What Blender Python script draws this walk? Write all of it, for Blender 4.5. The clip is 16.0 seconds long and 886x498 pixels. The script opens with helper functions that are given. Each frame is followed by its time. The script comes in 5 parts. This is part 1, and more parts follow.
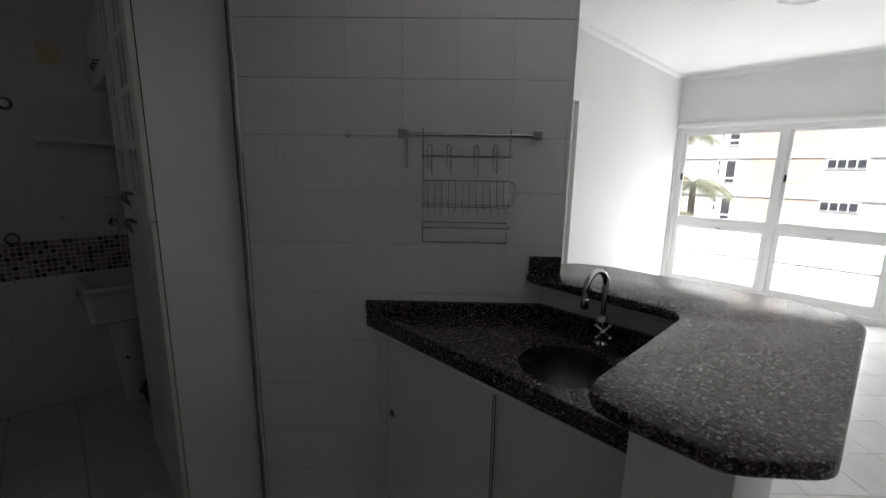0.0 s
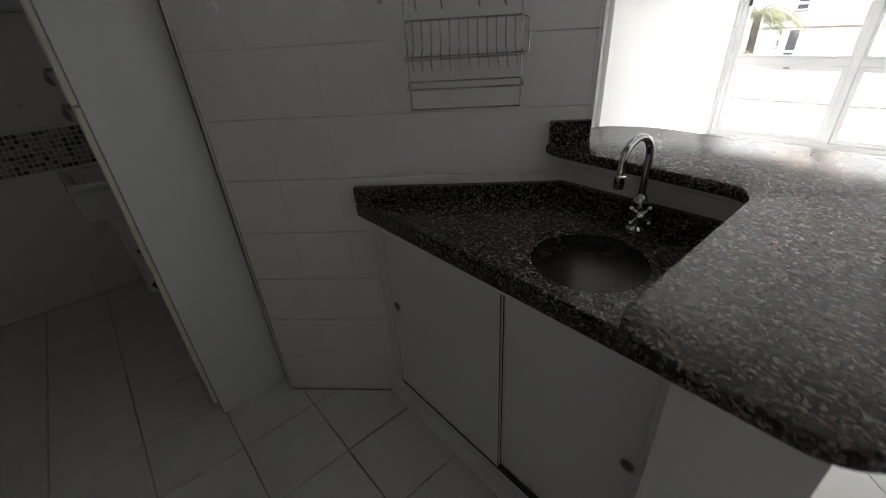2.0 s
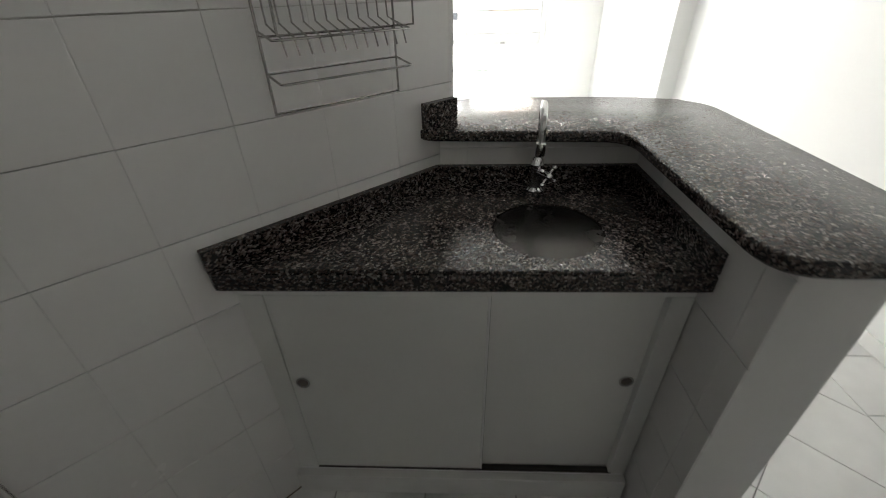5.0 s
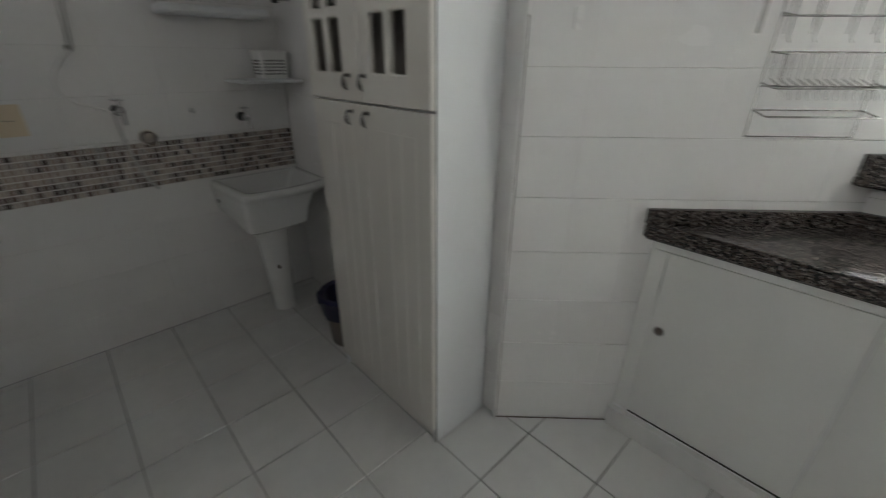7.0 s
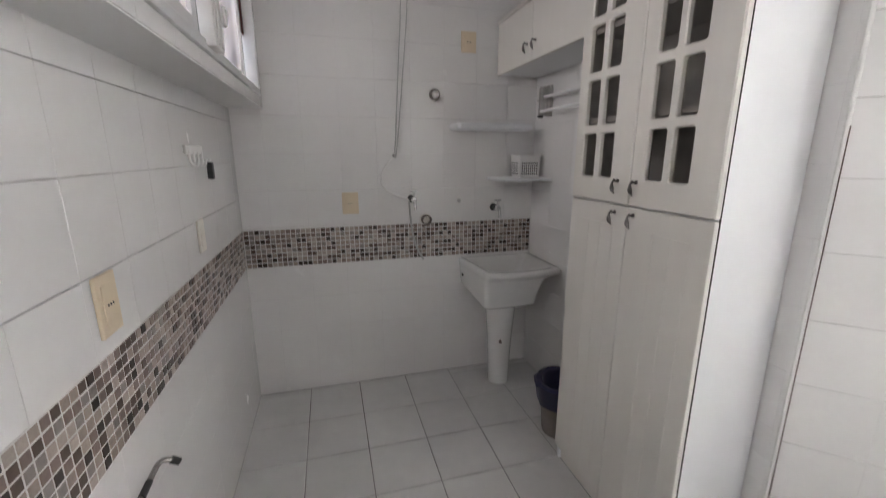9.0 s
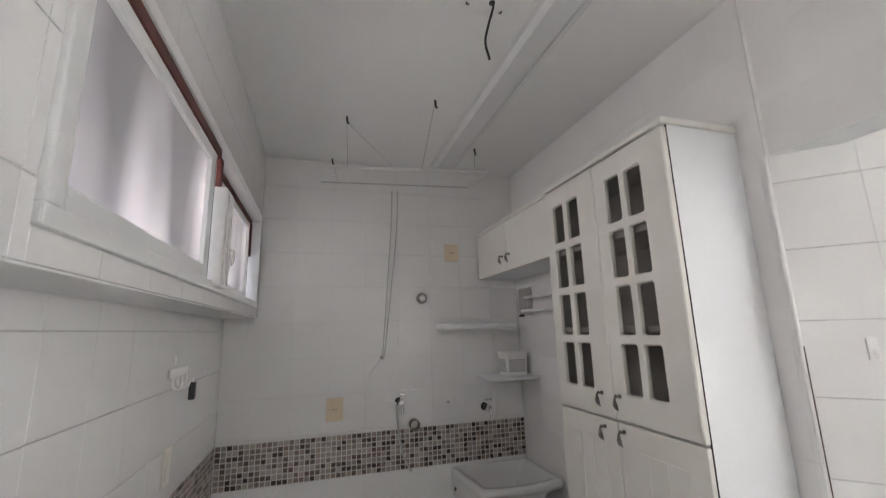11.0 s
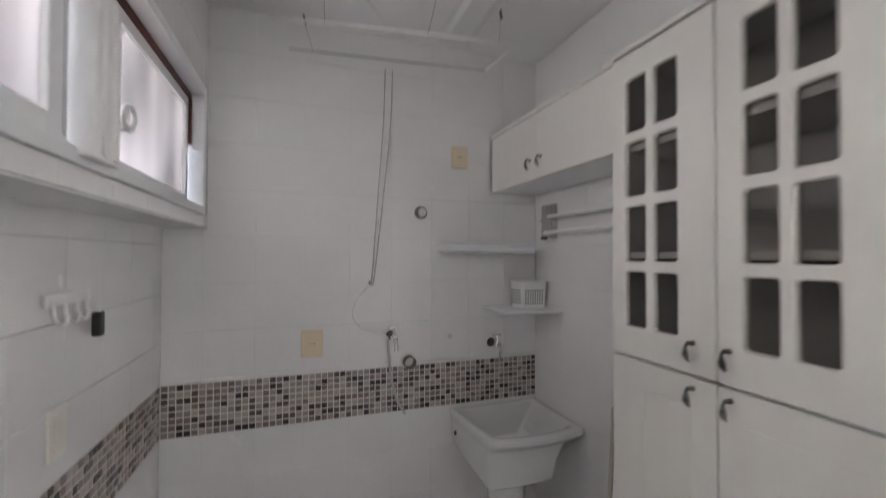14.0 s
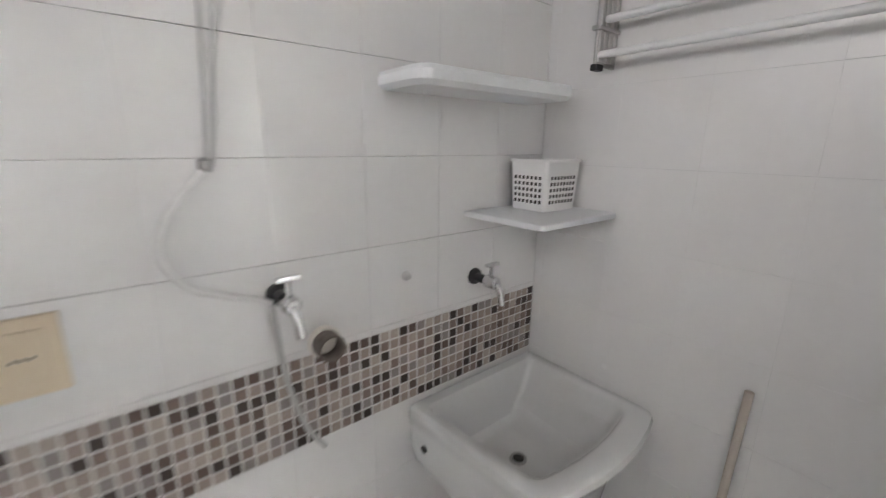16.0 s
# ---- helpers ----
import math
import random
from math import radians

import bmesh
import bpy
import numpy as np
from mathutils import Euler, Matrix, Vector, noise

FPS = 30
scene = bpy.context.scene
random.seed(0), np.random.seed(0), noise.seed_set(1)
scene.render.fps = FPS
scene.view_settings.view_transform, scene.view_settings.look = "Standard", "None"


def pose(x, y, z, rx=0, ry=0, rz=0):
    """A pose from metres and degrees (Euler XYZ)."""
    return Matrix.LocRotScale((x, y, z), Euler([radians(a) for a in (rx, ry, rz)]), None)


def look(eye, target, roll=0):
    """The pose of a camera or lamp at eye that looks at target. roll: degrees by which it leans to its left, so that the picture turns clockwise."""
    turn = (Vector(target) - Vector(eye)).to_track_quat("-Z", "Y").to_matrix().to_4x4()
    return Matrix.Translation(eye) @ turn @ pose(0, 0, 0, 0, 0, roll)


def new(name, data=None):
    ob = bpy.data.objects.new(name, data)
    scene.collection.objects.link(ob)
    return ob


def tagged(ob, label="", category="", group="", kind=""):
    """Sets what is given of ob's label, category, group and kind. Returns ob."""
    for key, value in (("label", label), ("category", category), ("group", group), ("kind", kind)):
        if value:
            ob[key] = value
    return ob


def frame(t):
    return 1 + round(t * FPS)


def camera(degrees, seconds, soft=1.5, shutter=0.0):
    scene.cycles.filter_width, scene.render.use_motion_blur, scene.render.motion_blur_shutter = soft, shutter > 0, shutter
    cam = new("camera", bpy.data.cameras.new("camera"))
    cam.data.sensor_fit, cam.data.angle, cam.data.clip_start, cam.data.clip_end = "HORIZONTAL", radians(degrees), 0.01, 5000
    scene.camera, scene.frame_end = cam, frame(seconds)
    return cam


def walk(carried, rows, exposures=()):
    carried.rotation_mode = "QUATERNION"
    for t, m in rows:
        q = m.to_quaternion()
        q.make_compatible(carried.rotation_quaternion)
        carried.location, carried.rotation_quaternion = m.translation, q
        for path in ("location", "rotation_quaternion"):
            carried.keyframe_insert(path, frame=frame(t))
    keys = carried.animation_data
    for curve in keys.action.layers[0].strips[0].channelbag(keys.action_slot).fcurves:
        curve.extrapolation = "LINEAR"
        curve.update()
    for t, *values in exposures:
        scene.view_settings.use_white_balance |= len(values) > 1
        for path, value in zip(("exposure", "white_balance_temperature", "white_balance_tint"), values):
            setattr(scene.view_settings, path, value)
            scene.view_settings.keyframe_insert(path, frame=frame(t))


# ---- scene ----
cam = camera(95.0, 16.0, soft=1.0, shutter=0.5)
PATH = [
    (0, (-0.148, 1.194, 1.447), (1.216, 2.606, 1.068), 0.9),
    (0.5, (-0.147, 1.179, 1.457), (1.132, 2.643, 0.988), -3.0),
    (1, (-0.138, 1.207, 1.448), (1.146, 2.664, 0.969), -3.7),
    (1.5, (-0.06, 1.252, 1.412), (1.172, 2.63, 0.648), -6.0),
    (2, (0.089, 1.324, 1.405), (1.204, 2.668, 0.432), -3.6),
    (2.5, (0.197, 1.423, 1.405), (1.377, 2.588, 0.286), -2.9),
    (3, (0.252, 1.525, 1.387), (1.609, 2.324, 0.154), -2.4),
    (3.2, (0.281, 1.568, 1.383), (1.686, 2.25, 0.133), -0.9),
    (5.3, (-0.086, 1.958, 1.394), (1.6, 2.016, 0.321), -1.6),
    (5.5, (-0.152, 1.948, 1.39), (1.532, 2.107, 0.323), -0.8),
    (6, (-0.295, 1.911, 1.384), (1.375, 2.378, 0.387), 1.0),
    (6.5, (-0.47, 1.938, 1.38), (1.032, 2.931, 0.511), 1.5),
    (7, (-0.667, 2.029, 1.389), (0.58, 3.342, 0.541), 0.4),
    (7.3, (-0.74, 2.05, 1.376), (0.361, 3.519, 0.584), 0.3),
    (7.5, (-0.783, 2.054, 1.402), (0.201, 3.606, 0.613), 0.5),
    (8, (-0.838, 2.06, 1.41), (-0.11, 3.78, 0.696), 0.4),
    (8.5, (-0.883, 2.05, 1.415), (-0.301, 3.854, 0.778), 0.1),
    (9, (-0.885, 2.048, 1.433), (-0.363, 3.923, 0.974), 0.0),
    (9.5, (-0.866, 2.038, 1.468), (-0.361, 3.966, 1.302), -0.3),
    (10, (-0.861, 2.022, 1.507), (-0.352, 3.956, 1.538), -1.0),
    (10.2, (-0.857, 2.02, 1.522), (-0.346, 3.951, 1.628), -1.2),
    (12.3, (-0.897, 1.962, 1.621), (-0.219, 3.715, 2.305), -3.2),
    (12.5, (-0.916, 1.967, 1.624), (-0.238, 3.714, 2.323), -3.6),
    (13, (-0.921, 2.01, 1.612), (-0.237, 3.785, 2.229), -2.3),
    (13.5, (-0.874, 2.19, 1.577), (-0.206, 4.037, 1.956), -0.9),
    (14, (-0.81, 2.522, 1.551), (-0.163, 4.414, 1.583), 0.2),
    (14.5, (-0.805, 2.807, 1.494), (-0.079, 4.652, 1.229), 1.8),
    (15, (-0.852, 3.125, 1.467), (-0.016, 4.898, 1.073), -0.7),
    (15.5, (-0.772, 3.407, 1.439), (0.147, 5.117, 0.959), 0.0),
    (16, (-0.632, 3.665, 1.456), (0.583, 5.173, 0.958), 0.6),
]
EXPOSURES = [(0.0, 1.1, 6650, 12), (1.0, 1.12, 6680, 11), (1.5, 1.35, 6720, 12), (2.0, 1.55, 6750, 12), (2.5, 2.1, 6820, 13), (3.0, 2.0, 6840, 12), (5.5, 2.45, 6880, 9), (6.5, 2.55, 6880, 9), (7.0, 3.4, 6640, 8), (7.5, 4.56, 6600, 14), (8.5, 4.55, 6680, 16), (9.0, 4.62, 6690, 16), (9.5, 4.64, 6700, 16), (10.0, 4.52, 6700, 16), (12.5, 4.46, 6740, 14), (13.0, 4.46, 6730, 15), (13.5, 4.3, 6680, 17), (14.5, 5.2, 6450, 14), (15.0, 5.55, 6430, 15), (15.5, 5.45, 6450, 15), (16.0, 5.42, 6600, 13)]
walk(cam, [(t, look(eye, target, roll)) for t, eye, target, roll in PATH], EXPOSURES)

# ---- light ----
SUN_ELEV, SUN_ROT = 52.0, 250.0
world = bpy.data.worlds.new("sky")
scene.world = world
world.use_nodes = True
sky = world.node_tree.nodes.new("ShaderNodeTexSky")
sky.sky_type = "NISHITA"
sky.sun_disc = False
sky.sun_elevation = radians(SUN_ELEV)
sky.sun_rotation = radians(SUN_ROT)
world.node_tree.links.new(sky.outputs[0], world.node_tree.nodes["Background"].inputs[0])
world.node_tree.nodes["Background"].inputs[1].default_value = 0.12

sun_data = bpy.data.lights.new("sun", "SUN")
sun_data.energy, sun_data.angle, sun_data.color = 4.0, radians(0.6), (1.0, 0.95, 0.88)
sun = new("sun", sun_data)
sun.matrix_world = look((-30, -12, 40), (0, 0, 0))


def window_lamp(name, eye, target, w, h, watts, color):
    data = bpy.data.lights.new(name, "AREA")
    data.shape, data.size, data.size_y, data.energy, data.color = "RECTANGLE", w, h, watts, color
    ob = new(name, data)
    ob.matrix_world = look(eye, target)
    return ob


window_lamp("daylight_laundry", (-1.46, 3.477, 1.962), (0.0, 3.477, 1.962), 1.68, 0.42, 0.24, (1.0, 0.985, 0.98))
window_lamp("daylight_living", (5.95, 1.90, 0.64), (4.0, 1.90, 0.64), 1.85, 1.0, 34.0, (0.95, 0.98, 1.0))

# ---- materials ----


def material(name, color, rough=0.5, metal=0.0, second=None, scale=6.0, fine=90.0, amount=0.5, bump=0.0, bump_scale=200.0, vary=0.0, coat=0.0, stretch=(1, 1, 1), spec=0.5):
    """A surface with broad and fine variation between two colours, a fine relief and, if wanted, a difference from piece to piece."""
    m = bpy.data.materials.new(name)
    m.use_nodes = True
    nt = m.node_tree
    n, link = nt.nodes, nt.links.new
    b = n["Principled BSDF"]
    second = second or tuple(c * 0.86 for c in color)
    mp = n.new("ShaderNodeMapping")
    mp.inputs["Scale"].default_value = stretch
    geo = n.new("ShaderNodeNewGeometry")
    link(geo.outputs["Position"], mp.inputs["Vector"])
    big = n.new("ShaderNodeTexNoise")
    big.inputs["Scale"].default_value, big.inputs["Detail"].default_value = scale, 4.0
    small = n.new("ShaderNodeTexNoise")
    small.inputs["Scale"].default_value, small.inputs["Detail"].default_value = fine, 3.0
    for t in (big, small):
        link(mp.outputs[0], t.inputs["Vector"])
    add = n.new("ShaderNodeMath")
    add.operation = "MULTIPLY_ADD"
    link(small.outputs["Fac"], add.inputs[0])
    add.inputs[1].default_value = 0.45
    link(big.outputs["Fac"], add.inputs[2])
    ramp = n.new("ShaderNodeMapRange")
    ramp.inputs["From Min"].default_value, ramp.inputs["From Max"].default_value = 0.45, 1.0
    ramp.inputs["To Max"].default_value = amount * 2
    link(add.outputs[0], ramp.inputs["Value"])
    mix = n.new("ShaderNodeMix")
    mix.data_type = "RGBA"
    mix.inputs["A"].default_value, mix.inputs["B"].default_value = (*color, 1), (*second, 1)
    link(ramp.outputs[0], mix.inputs["Factor"])
    out = mix.outputs["Result"]
    if vary:
        info = n.new("ShaderNodeObjectInfo")
        mr = n.new("ShaderNodeMapRange")
        mr.inputs["To Min"].default_value, mr.inputs["To Max"].default_value = 1 - vary, 1.0
        link(info.outputs["Random"], mr.inputs["Value"])
        hsv = n.new("ShaderNodeHueSaturation")
        link(mr.outputs[0], hsv.inputs["Value"])
        link(out, hsv.inputs["Color"])
        out = hsv.outputs[0]
    link(out, b.inputs["Base Color"])
    rr = n.new("ShaderNodeMapRange")
    rr.inputs["To Min"].default_value, rr.inputs["To Max"].default_value = max(rough - 0.06, 0.02), min(rough + 0.1, 1.0)
    link(big.outputs["Fac"], rr.inputs["Value"])
    link(rr.outputs[0], b.inputs["Roughness"])
    b.inputs["Metallic"].default_value = metal
    b.inputs["Coat Weight"].default_value = coat
    b.inputs["Specular IOR Level"].default_value = spec
    if bump:
        bt = n.new("ShaderNodeTexNoise")
        bt.inputs["Scale"].default_value, bt.inputs["Detail"].default_value = bump_scale, 3.0
        link(mp.outputs[0], bt.inputs["Vector"])
        bp = n.new("ShaderNodeBump")
        bp.inputs["Strength"].default_value, bp.inputs["Distance"].default_value = bump, 0.002
        link(bt.outputs["Fac"], bp.inputs["Height"])
        link(bp.outputs[0], b.inputs["Normal"])
    return m


def granite():
    """Dark speckled granite: black and brown grains with grey-pink flecks, polished."""
    m = bpy.data.materials.new("granite")
    m.use_nodes = True
    n, link = m.node_tree.nodes, m.node_tree.links.new
    b = n["Principled BSDF"]
    geo = n.new("ShaderNodeNewGeometry")
    vor = n.new("ShaderNodeTexVoronoi")
    vor.inputs["Scale"].default_value = 250
    noi = n.new("ShaderNodeTexNoise")
    noi.inputs["Scale"].default_value, noi.inputs["Detail"].default_value = 95, 6
    warp = n.new("ShaderNodeVectorMath")
    warp.operation = "MULTIPLY_ADD"
    link(noi.outputs["Color"], warp.inputs[0])
    warp.inputs[1].default_value = (0.009, 0.009, 0.009)
    link(geo.outputs["Position"], warp.inputs[2])
    link(geo.outputs["Position"], noi.inputs["Vector"])
    turn = n.new("ShaderNodeMapping")
    turn.inputs["Rotation"].default_value, turn.inputs["Scale"].default_value = (0, 0, 0.6), (1.0, 0.78, 1.0)
    link(warp.outputs[0], turn.inputs["Vector"])
    link(turn.outputs[0], vor.inputs["Vector"])
    sep = n.new("ShaderNodeSeparateColor")
    link(vor.outputs["Color"], sep.inputs[0])
    ramp = n.new("ShaderNodeValToRGB")
    ramp.color_ramp.interpolation = "CONSTANT"
    e = ramp.color_ramp.elements
    e[0].position, e[0].color = 0.0, (0.006, 0.005, 0.005, 1)
    e[1].position, e[1].color = 0.44, (0.040, 0.028, 0.024, 1)
    for p, c in ((0.58, (0.088, 0.067, 0.059)), (0.77, (0.138, 0.115, 0.104)), (0.91, (0.23, 0.205, 0.190))):
        x = e.new(p)
        x.color = (*c, 1)
    link(sep.outputs[0], ramp.inputs[0])
    link(ramp.outputs[0], b.inputs["Base Color"])
    b.inputs["Roughness"].default_value = 0.25
    bp = n.new("ShaderNodeBump")
    bp.inputs["Strength"].default_value, bp.inputs["Distance"].default_value = 0.12, 0.001
    link(noi.outputs["Fac"], bp.inputs["Height"])
    link(bp.outputs[0], b.inputs["Normal"])
    return m


def clear_glass(name, tint=(0.95, 0.97, 0.97)):
    m = bpy.data.materials.new(name)
    m.use_nodes = True
    n, link = m.node_tree.nodes, m.node_tree.links.new
    n.remove(n["Principled BSDF"])
    tr, gl, mix = n.new("ShaderNodeBsdfTransparent"), n.new("ShaderNodeBsdfGlossy"), n.new("ShaderNodeMixShader")
    tr.inputs[0].default_value = (*tint, 1)
    gl.inputs["Roughness"].default_value = 0.03
    fr = n.new("ShaderNodeLayerWeight")
    fr.inputs[0].default_value = 0.25
    pw = n.new("ShaderNodeMath")
    pw.operation = "POWER"
    link(fr.outputs["Facing"], pw.inputs[0])
    pw.inputs[1].default_value = 3.0
    mr = n.new("ShaderNodeMapRange")
    mr.inputs["To Min"].default_value, mr.inputs["To Max"].default_value = 0.02, 0.4
    link(pw.outputs[0], mr.inputs["Value"])
    link(mr.outputs[0], mix.inputs[0])
    link(tr.outputs[0], mix.inputs[1])
    link(gl.outputs[0], mix.inputs[2])
    link(mix.outputs[0], n["Material Output"].inputs[0])
    return m


def frosted_glass(name, tint, scale, dark=0.45):
    """Milky pane that scatters the light behind it; noise in its tint paints soft brighter and darker bands."""
    m = bpy.data.materials.new(name)
    m.use_nodes = True
    n, link = m.node_tree.nodes, m.node_tree.links.new
    n.remove(n["Principled BSDF"])
    tl, gl, mix = n.new("ShaderNodeBsdfTranslucent"), n.new("ShaderNodeBsdfGlossy"), n.new("ShaderNodeMixShader")
    geo, mp, noi = n.new("ShaderNodeNewGeometry"), n.new("ShaderNodeMapping"), n.new("ShaderNodeTexNoise")
    mp.inputs["Scale"].default_value = scale
    link(geo.outputs["Position"], mp.inputs["Vector"])
    link(mp.outputs[0], noi.inputs["Vector"])
    noi.inputs["Scale"].default_value, noi.inputs["Detail"].default_value = 1.0, 1.0
    cm = n.new("ShaderNodeMix")
    cm.data_type = "RGBA"
    cm.inputs["A"].default_value = (*[c * dark for c in tint], 1)
    cm.inputs["B"].default_value = (*tint, 1)
    mr = n.new("ShaderNodeMapRange")
    mr.inputs["From Min"].default_value, mr.inputs["From Max"].default_value = 0.35, 0.62
    link(noi.outputs["Fac"], mr.inputs["Value"])
    link(mr.outputs[0], cm.inputs["Factor"])
    link(cm.outputs["Result"], tl.inputs[0])
    gl.inputs["Roughness"].default_value = 0.25
    mix.inputs[0].default_value = 0.05
    link(tl.outputs[0], mix.inputs[1])
    link(gl.outputs[0], mix.inputs[2])
    link(mix.outputs[0], n["Material Output"].inputs[0])
    return m


def mosaic(name, per_island):
    """Small glazed tiles in browns and greys, one tone a piece."""
    m = bpy.data.materials.new(name)
    m.use_nodes = True
    n, link = m.node_tree.nodes, m.node_tree.links.new
    b = n["Principled BSDF"]
    src = n.new("ShaderNodeNewGeometry") if per_island else n.new("ShaderNodeObjectInfo")
    ramp = n.new("ShaderNodeValToRGB")
    ramp.color_ramp.interpolation = "CONSTANT"
    e = ramp.color_ramp.elements
    e[0].position, e[0].color = 0.0, (0.045, 0.030, 0.024, 1)
    e[1].position, e[1].color = 0.14, (0.12, 0.080, 0.064, 1)
    for p, c in ((0.29, (0.24, 0.180, 0.152)), (0.47, (0.37, 0.300, 0.258)), (0.70, (0.46, 0.395, 0.350)), (0.86, (0.29, 0.258, 0.240))):
        x = e.new(p)
        x.color = (*c, 1)
    link(src.outputs["Random Per Island" if per_island else "Random"], ramp.inputs[0])
    noi, geo = n.new("ShaderNodeTexNoise"), n.new("ShaderNodeNewGeometry")
    noi.inputs["Scale"].default_value, noi.inputs["Detail"].default_value = 130, 4
    link(geo.outputs["Position"], noi.inputs["Vector"])
    hsv, mr = n.new("ShaderNodeHueSaturation"), n.new("ShaderNodeMapRange")
    mr.inputs["To Min"].default_value, mr.inputs["To Max"].default_value = 0.75, 1.25
    link(noi.outputs["Fac"], mr.inputs["Value"])
    link(mr.outputs[0], hsv.inputs["Value"])
    link(ramp.outputs[0], hsv.inputs["Color"])
    link(hsv.outputs[0], b.inputs["Base Color"])
    b.inputs["Roughness"].default_value = 0.3
    return m


M = {}
M["wall_tile"] = material("white_glazed_tile", (0.845, 0.835, 0.825), 0.22, second=(0.79, 0.775, 0.765), scale=3.0, fine=60, amount=0.3, bump=0.03, bump_scale=40, vary=0.014)
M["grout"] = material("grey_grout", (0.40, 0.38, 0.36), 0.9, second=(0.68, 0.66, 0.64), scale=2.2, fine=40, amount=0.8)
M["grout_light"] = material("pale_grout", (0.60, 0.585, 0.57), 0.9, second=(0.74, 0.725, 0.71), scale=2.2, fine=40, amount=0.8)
M["floor_tile"] = material("marbled_white_floor_tile", (0.80, 0.795, 0.78), 0.18, second=(0.69, 0.685, 0.675), scale=3.2, fine=14, amount=0.45, bump=0.02, bump_scale=30, vary=0.05)
M["floor_grout"] = material("dark_floor_grout", (0.06, 0.057, 0.054), 0.9, second=(0.42, 0.41, 0.40), scale=1.7, fine=12, amount=0.75)
M["paint"] = material("white_wall_paint", (0.80, 0.80, 0.79), 0.7, second=(0.75, 0.75, 0.74), scale=1.6, fine=70, amount=0.3, bump=0.08, bump_scale=160)
M["ceiling"] = material("white_ceiling_paint", (0.89, 0.885, 0.875), 0.8, second=(0.84, 0.835, 0.825), scale=1.3, fine=50, amount=0.35, bump=0.08, bump_scale=120)
M["granite"] = granite()
M["laminate"] = material("white_laminate", (0.76, 0.76, 0.74), 0.4, second=(0.70, 0.70, 0.68), scale=2.0, fine=80, amount=0.3, bump=0.03, bump_scale=220)
M["panel"] = material("white_cabinet_side", (0.82, 0.83, 0.84), 0.38, second=(0.78, 0.79, 0.80), scale=1.8, fine=90, amount=0.3)
M["cream"] = material("cream_cabinet_front", (0.76, 0.735, 0.69), 0.42, second=(0.70, 0.675, 0.63), scale=2.0, fine=26, amount=0.35, bump=0.05, bump_scale=60, stretch=(1, 1, 0.12))
# Near-black colour that stands in for shade inside gaps, grooves and holes.
M["opening_shade"] = material("dark_opening_shade", (0.05, 0.045, 0.04), 0.7)
M["chrome"] = material("chrome", (0.72, 0.72, 0.72), 0.12, 1.0, second=(0.60, 0.60, 0.60), scale=20)
M["steel"] = material("brushed_steel", (0.50, 0.49, 0.48), 0.33, 1.0, second=(0.38, 0.37, 0.36), scale=10, fine=120)
# Dark wall and paler bottom put the bowl's shade and light into the colour.
M["sink_steel"] = material("shaded_sink_steel", (0.050, 0.046, 0.043), 0.24, 1.0, second=(0.032, 0.029, 0.027), scale=12, fine=150)
M["sink_bottom"] = material("lit_sink_steel", (0.21, 0.20, 0.19), 0.34, 1.0, second=(0.12, 0.115, 0.11), scale=14, fine=140, amount=0.7)
M["pewter"] = material("dark_pewter", (0.38, 0.365, 0.35), 0.28, 1.0, second=(0.14, 0.13, 0.125), scale=60, fine=200, amount=0.7)
M["wire"] = material("dull_chrome_wire", (0.46, 0.45, 0.44), 0.2, 1.0, second=(0.24, 0.23, 0.22), scale=30)
M["porcelain"] = material("white_porcelain", (0.80, 0.80, 0.79), 0.14, second=(0.75, 0.75, 0.735), scale=4, fine=60, amount=0.35, coat=0.3)
M["plastic"] = material("white_plastic", (0.87, 0.86, 0.845), 0.4, second=(0.80, 0.79, 0.775), scale=8)
M["plate"] = material("yellowed_plastic", (0.77, 0.65, 0.49), 0.42, second=(0.72, 0.60, 0.44), scale=12)
M["plate_white"] = material("off_white_plastic", (0.78, 0.74, 0.68), 0.42, second=(0.72, 0.68, 0.62), scale=12)
M["black"] = material("black_plastic", (0.02, 0.02, 0.022), 0.45, second=(0.035, 0.035, 0.035), scale=20)
M["cable"] = material("grey_cable", (0.55, 0.55, 0.54), 0.5, second=(0.45, 0.45, 0.44), scale=20)
M["red_wood"] = material("dark_red_painted_wood", (0.16, 0.035, 0.025), 0.5, second=(0.08, 0.02, 0.015), scale=9, fine=70, amount=0.6, bump=0.1, bump_scale=80)
M["pvc"] = material("brown_pipe_end", (0.20, 0.16, 0.14), 0.6, second=(0.10, 0.08, 0.07), scale=30)
M["bag"] = material("dark_blue_plastic_bag", (0.012, 0.012, 0.045), 0.35, second=(0.02, 0.02, 0.07), scale=14, bump=0.4, bump_scale=30)
M["bin"] = material("grey_brown_plastic", (0.24, 0.21, 0.19), 0.5, second=(0.18, 0.16, 0.145), scale=8)
M["broom_wood"] = material("pale_broom_wood", (0.62, 0.55, 0.48), 0.6, second=(0.50, 0.44, 0.38), scale=6, fine=40, stretch=(1, 1, 0.1))
M["green_grip"] = material("dark_green_plastic", (0.01, 0.045, 0.035), 0.5, second=(0.015, 0.06, 0.045), scale=20)
M["aluminium"] = material("white_lacquered_aluminium", (0.82, 0.82, 0.82), 0.35, second=(0.77, 0.77, 0.77), scale=5)
M["glass"] = clear_glass("window_glass")
# Glass tint stands in for the shade inside the cabinet.
M["cabinet_glass"] = clear_glass("tinted_cabinet_glass", (0.74, 0.72, 0.69))
# Noise in this tint stands in for bright bands of light on the panes.
M["frost_laundry"] = frosted_glass("frosted_glass_laundry", (0.54, 0.515, 0.50), (1.5, 4.0, 1.6), 0.5)
